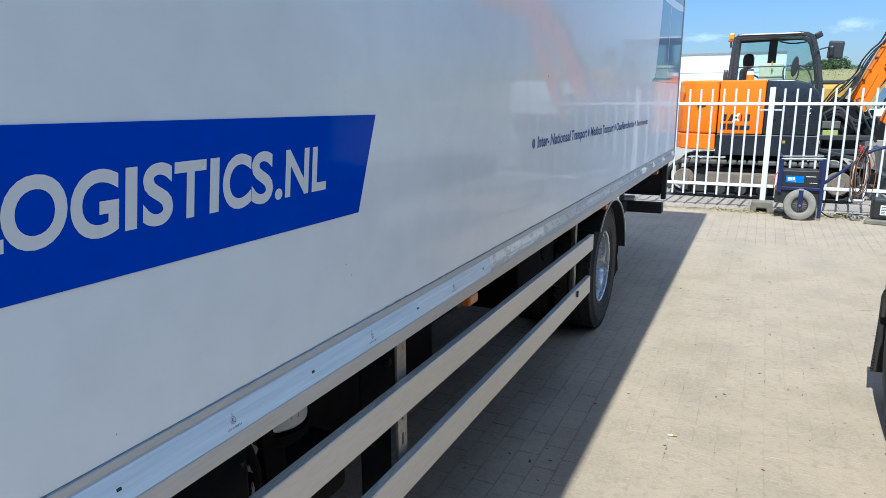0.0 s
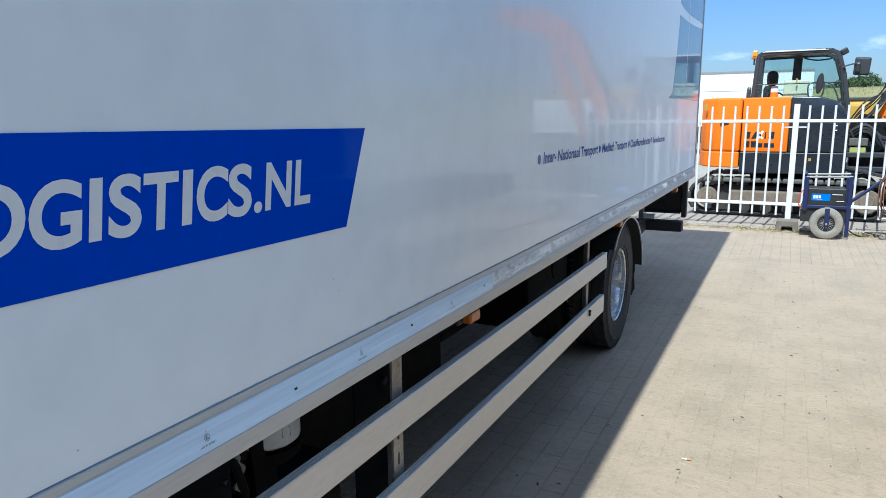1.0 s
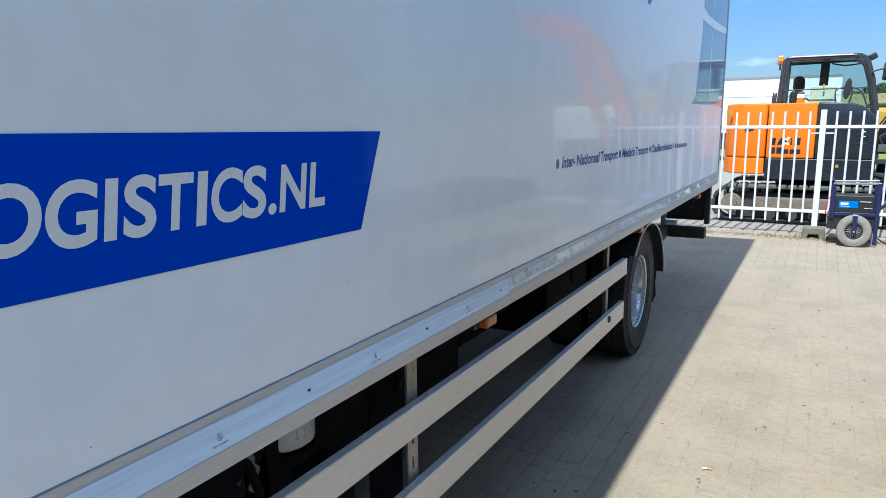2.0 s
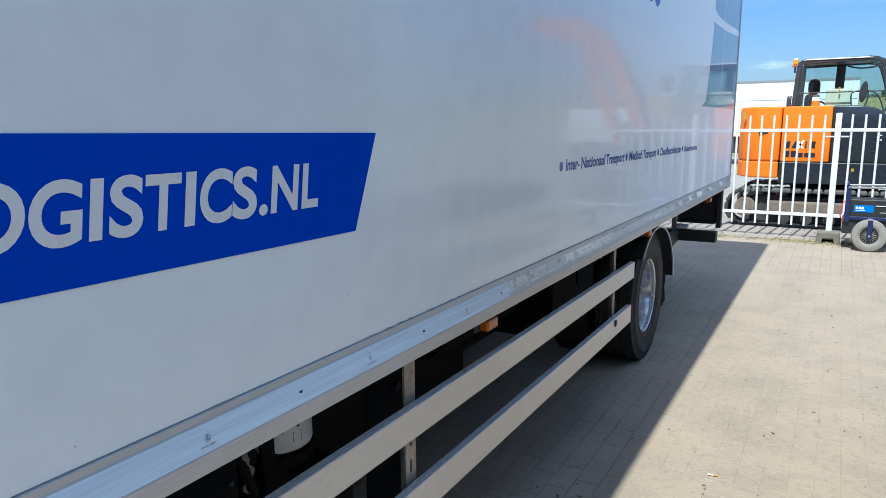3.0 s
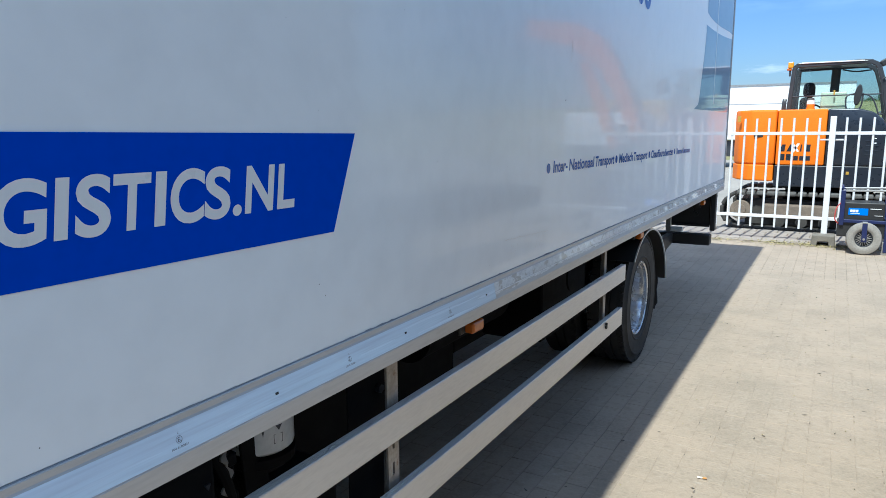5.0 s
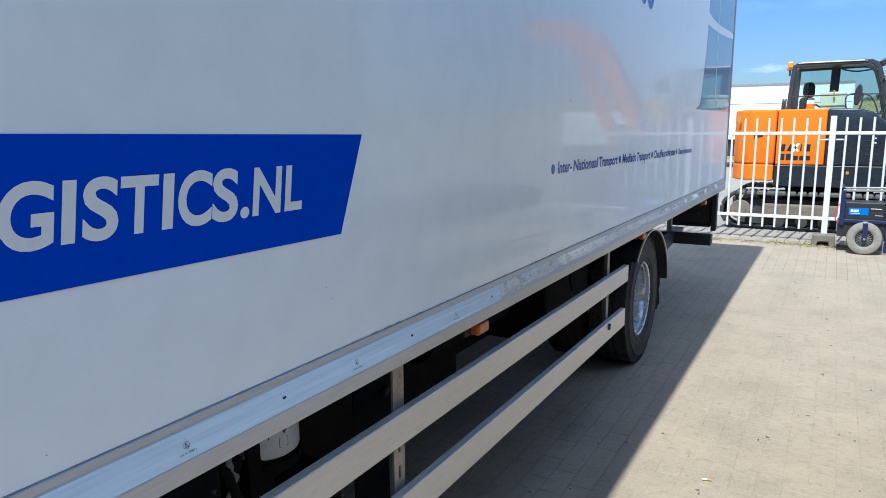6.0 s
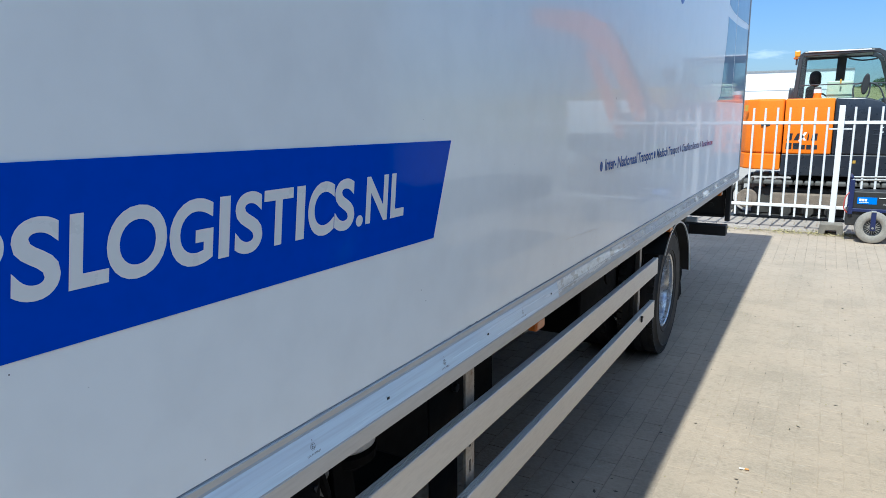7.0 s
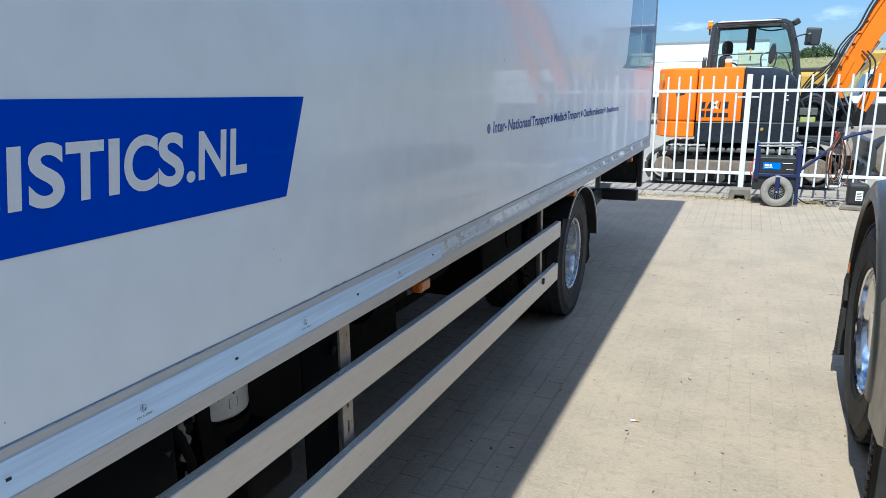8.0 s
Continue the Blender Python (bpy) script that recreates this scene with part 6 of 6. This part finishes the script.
part("bumper", box(2.88, 3.2, 17.18, 18.92, 0.35, 0.72, 0.04, 2), M_PLASTIC, van)
part("side_moulding", box(3.02, 5.5, 17.14, 17.2, 0.70, 1.18, 0.03, 2), M_PLASTIC, van, "black lower side cladding")
for x in (3.45, 5.0):
    smooth(part("wheel", lathe([(0.19, -0.1), (0.31, -0.11), (0.34, -0.06), (0.34, 0.1)], (x, 17.25, 0.34), "y", 24), M_RUBBER, van))


def tree(x, y, z0, h, w, seed):
    """Trunk with limbs and a loose crown of small leaves in clumps."""
    r = random.Random(seed)
    t = thing("tree", "leafy green tree on the embankment", "tree", "trees on the embankment")
    bm = bmesh.new()
    rod((x, y, z0 - 0.2), (x + 0.1, y, z0 + h * 0.55), 0.10 * h / 3, 0.05 * h / 3, 8, bm)
    limbs = []
    for k in range(6):
        a = r.uniform(0, 6.28)
        p = Vector((x + 0.05, y, z0 + h * r.uniform(0.2, 0.5)))
        q = p + Vector((math.cos(a) * w * 0.35, math.sin(a) * w * 0.35, h * r.uniform(0.15, 0.4)))
        rod(p, q, 0.04 * h / 3, 0.015 * h / 3, 6, bm)
        limbs.append(q)
    part("trunk", bm, M_BARK, t)
    vs, fs = [], []
    for k in range(75):
        a, rad, up = r.uniform(0, 6.28), w * 0.5 * math.sqrt(r.random()), r.random()
        c = Vector((x + rad * math.cos(a), y + rad * math.sin(a) * 0.8, z0 + h * (0.12 + 0.80 * up * (1 - 0.35 * (rad / (w * 0.5)) ** 2))))
        size = w * r.uniform(0.07, 0.16)
        for _ in range(46):
            d = Vector((r.gauss(0, 1), r.gauss(0, 1), r.gauss(0, 0.8)))
            p = c + d.normalized() * size * r.random() ** 0.4
            u = Vector((r.gauss(0, 1), r.gauss(0, 1), r.gauss(0, 1))).normalized() * 0.10 * h / 3
            v = u.cross(Vector((r.gauss(0, 1), r.gauss(0, 1), r.gauss(0, 1)))).normalized() * 0.075 * h / 3
            n0 = len(vs)
            vs += [tuple(p - u), tuple(p + v), tuple(p + u), tuple(p - v)]
            fs.append((n0, n0 + 1, n0 + 2, n0 + 3))
    me = bpy.data.meshes.new("crown")
    me.from_pydata(vs, [], fs)
    me.materials.append(M_LEAF)
    c = new("crown", me)
    c.parent = t
    return t


tr = random.Random(21)
for x, y, h, w in ((5.2, 66, 1.5, 1.6), (6.1, 67, 1.65, 1.7), (4.3, 68, 1.3, 1.4), (7.4, 68, 0.9, 1.4), (3.2, 70, 0.9, 1.8), (1.6, 70, 0.9, 1.8), (11.2, 69, 1.2, 2.0), (12.8, 69, 1.3, 2.2), (14.5, 70, 1.2, 2.2), (-1, 72, 0.9, 2.2)):
    tree(x, y, rise(x, y) - 0.05, h, w, tr.randint(0, 9999))

# tufts of dry grass over the embankment
vs, fs = [], []
for k in range(5200):
    x, y = tr.uniform(-4, 18), tr.uniform(41, 62)
    z, h, a = rise(x, y), tr.uniform(0.03, 0.09), tr.uniform(0, 3.14)
    dx, dy = 0.05 * math.cos(a), 0.05 * math.sin(a)
    n0 = len(vs)
    vs += [(x - dx, y - dy, z - 0.05), (x + dx, y + dy, z - 0.05), (x + tr.gauss(0, 0.06), y, z + h)]
    fs.append((n0, n0 + 1, n0 + 2))
me = bpy.data.meshes.new("grass_tufts")
me.from_pydata(vs, [], fs)
me.materials.append(M_GRASS)
tagged(new("grass_tufts", me), "dry grass tufts on the embankment", "grass", kind="stuff")

# ---- concrete blocks and a mound behind the fence ----
for x0, x1, h in ((2.72, 3.45, 0.80), (3.47, 4.3, 0.78)):
    blk = thing("concrete_block", "pale grey stacked concrete block behind the fence", "concrete block", "stacked blocks")
    part("block_body", box(x0, x1, 14.3, 14.9, 0.0, h, 0.02, 2), M_SLAB, blk)
log = thing("fallen_log", "thick rough brown log lying behind the fence", "log")
smooth(part("log_body", lathe([(0.002, -0.45), (0.10, -0.455), (0.31, -0.44), (0.355, -0.36), (0.34, 0.0), (0.36, 0.3), (0.33, 0.45), (0.002, 0.45)], (3.27, 12.95, 0.355), "y", 22), M_MUD, log), 50)

# ---- litter ----
vs, fs = [], []
for k in range(1700):
    x, y = tr.uniform(-0.6, 3.0), 9.50 + tr.gauss(0, 0.12)
    if tr.random() < 0.55:
        x = tr.choice((0.35, 0.75, 1.15, 1.85)) + tr.gauss(0, 0.12)
    z, a, s = 0.003 + tr.random() * 0.012, tr.uniform(0, 6.28), tr.uniform(0.008, 0.024)
    c, d = math.cos(a) * s, math.sin(a) * s
    n0 = len(vs)
    vs += [(x - c, y - d, z), (x + d * 0.4, y - c * 0.4, z + tr.uniform(0, 0.010)), (x + c, y + d, z + tr.uniform(0, 0.012)), (x - d * 0.4, y + c * 0.4, z)]
    fs.append((n0, n0 + 1, n0 + 2, n0 + 3))
me = bpy.data.meshes.new("leaf_litter")
me.from_pydata(vs, [], fs)
me.materials.append(M_LITTER)
tagged(new("leaf_litter", me), "dry leaf litter along the fence line", "litter", kind="stuff")
vs, fs = [], []
for k in range(520):
    x, y, s = tr.uniform(0.1, 2.6), tr.uniform(1.0, 9.6), tr.uniform(0.0015, 0.005)
    a = tr.uniform(0, 6.28)
    n0 = len(vs)
    vs += [(x + s * math.cos(a + b), y + s * math.sin(a + b), 0.002) for b in (0, 2.1, 4.2)] + [(x, y, 0.002 + s)]
    fs += [(n0, n0 + 1, n0 + 3), (n0 + 1, n0 + 2, n0 + 3), (n0 + 2, n0, n0 + 3)]
me = bpy.data.meshes.new("grit")
me.from_pydata(vs, [], fs)
me.materials.append(M_LITTER)
tagged(new("grit", me), "scattered grit and crumbs on the paving", "litter", kind="stuff")
vs, fs = [], []
for k in range(150):
    x, y, s = tr.uniform(-0.3, 2.4), tr.uniform(1.2, 9.4), tr.uniform(0.004, 0.016)
    a, w = tr.uniform(0, 6.28), tr.uniform(0.25, 0.6)
    c, d = math.cos(a) * s, math.sin(a) * s
    n0 = len(vs)
    vs += [(x - c, y - d, 0.0025), (x + d * w, y - c * w, 0.004), (x + c, y + d, 0.003 + tr.uniform(0, 0.006)), (x - d * w, y + c * w, 0.0025)]
    fs.append((n0, n0 + 1, n0 + 2, n0 + 3))
me = bpy.data.meshes.new("crumbs")
me.from_pydata(vs, [], fs)
me.materials.append(M_DEBRIS)
tagged(new("crumbs", me), "dark crumbs of bark and soil on paving", "litter", kind="stuff")
butt = thing("cigarette_end", "cigarette end with a cork filter lying on paving", "litter")
part("paper", rod((0.560, 2.075, 0.007), (0.582, 2.079, 0.007), 0.004, seg=10), M_BUTT, butt)
part("filter", rod((0.582, 2.079, 0.007), (0.600, 2.082, 0.007), 0.0042, seg=10), M_CORK, butt, "cork filter tip")
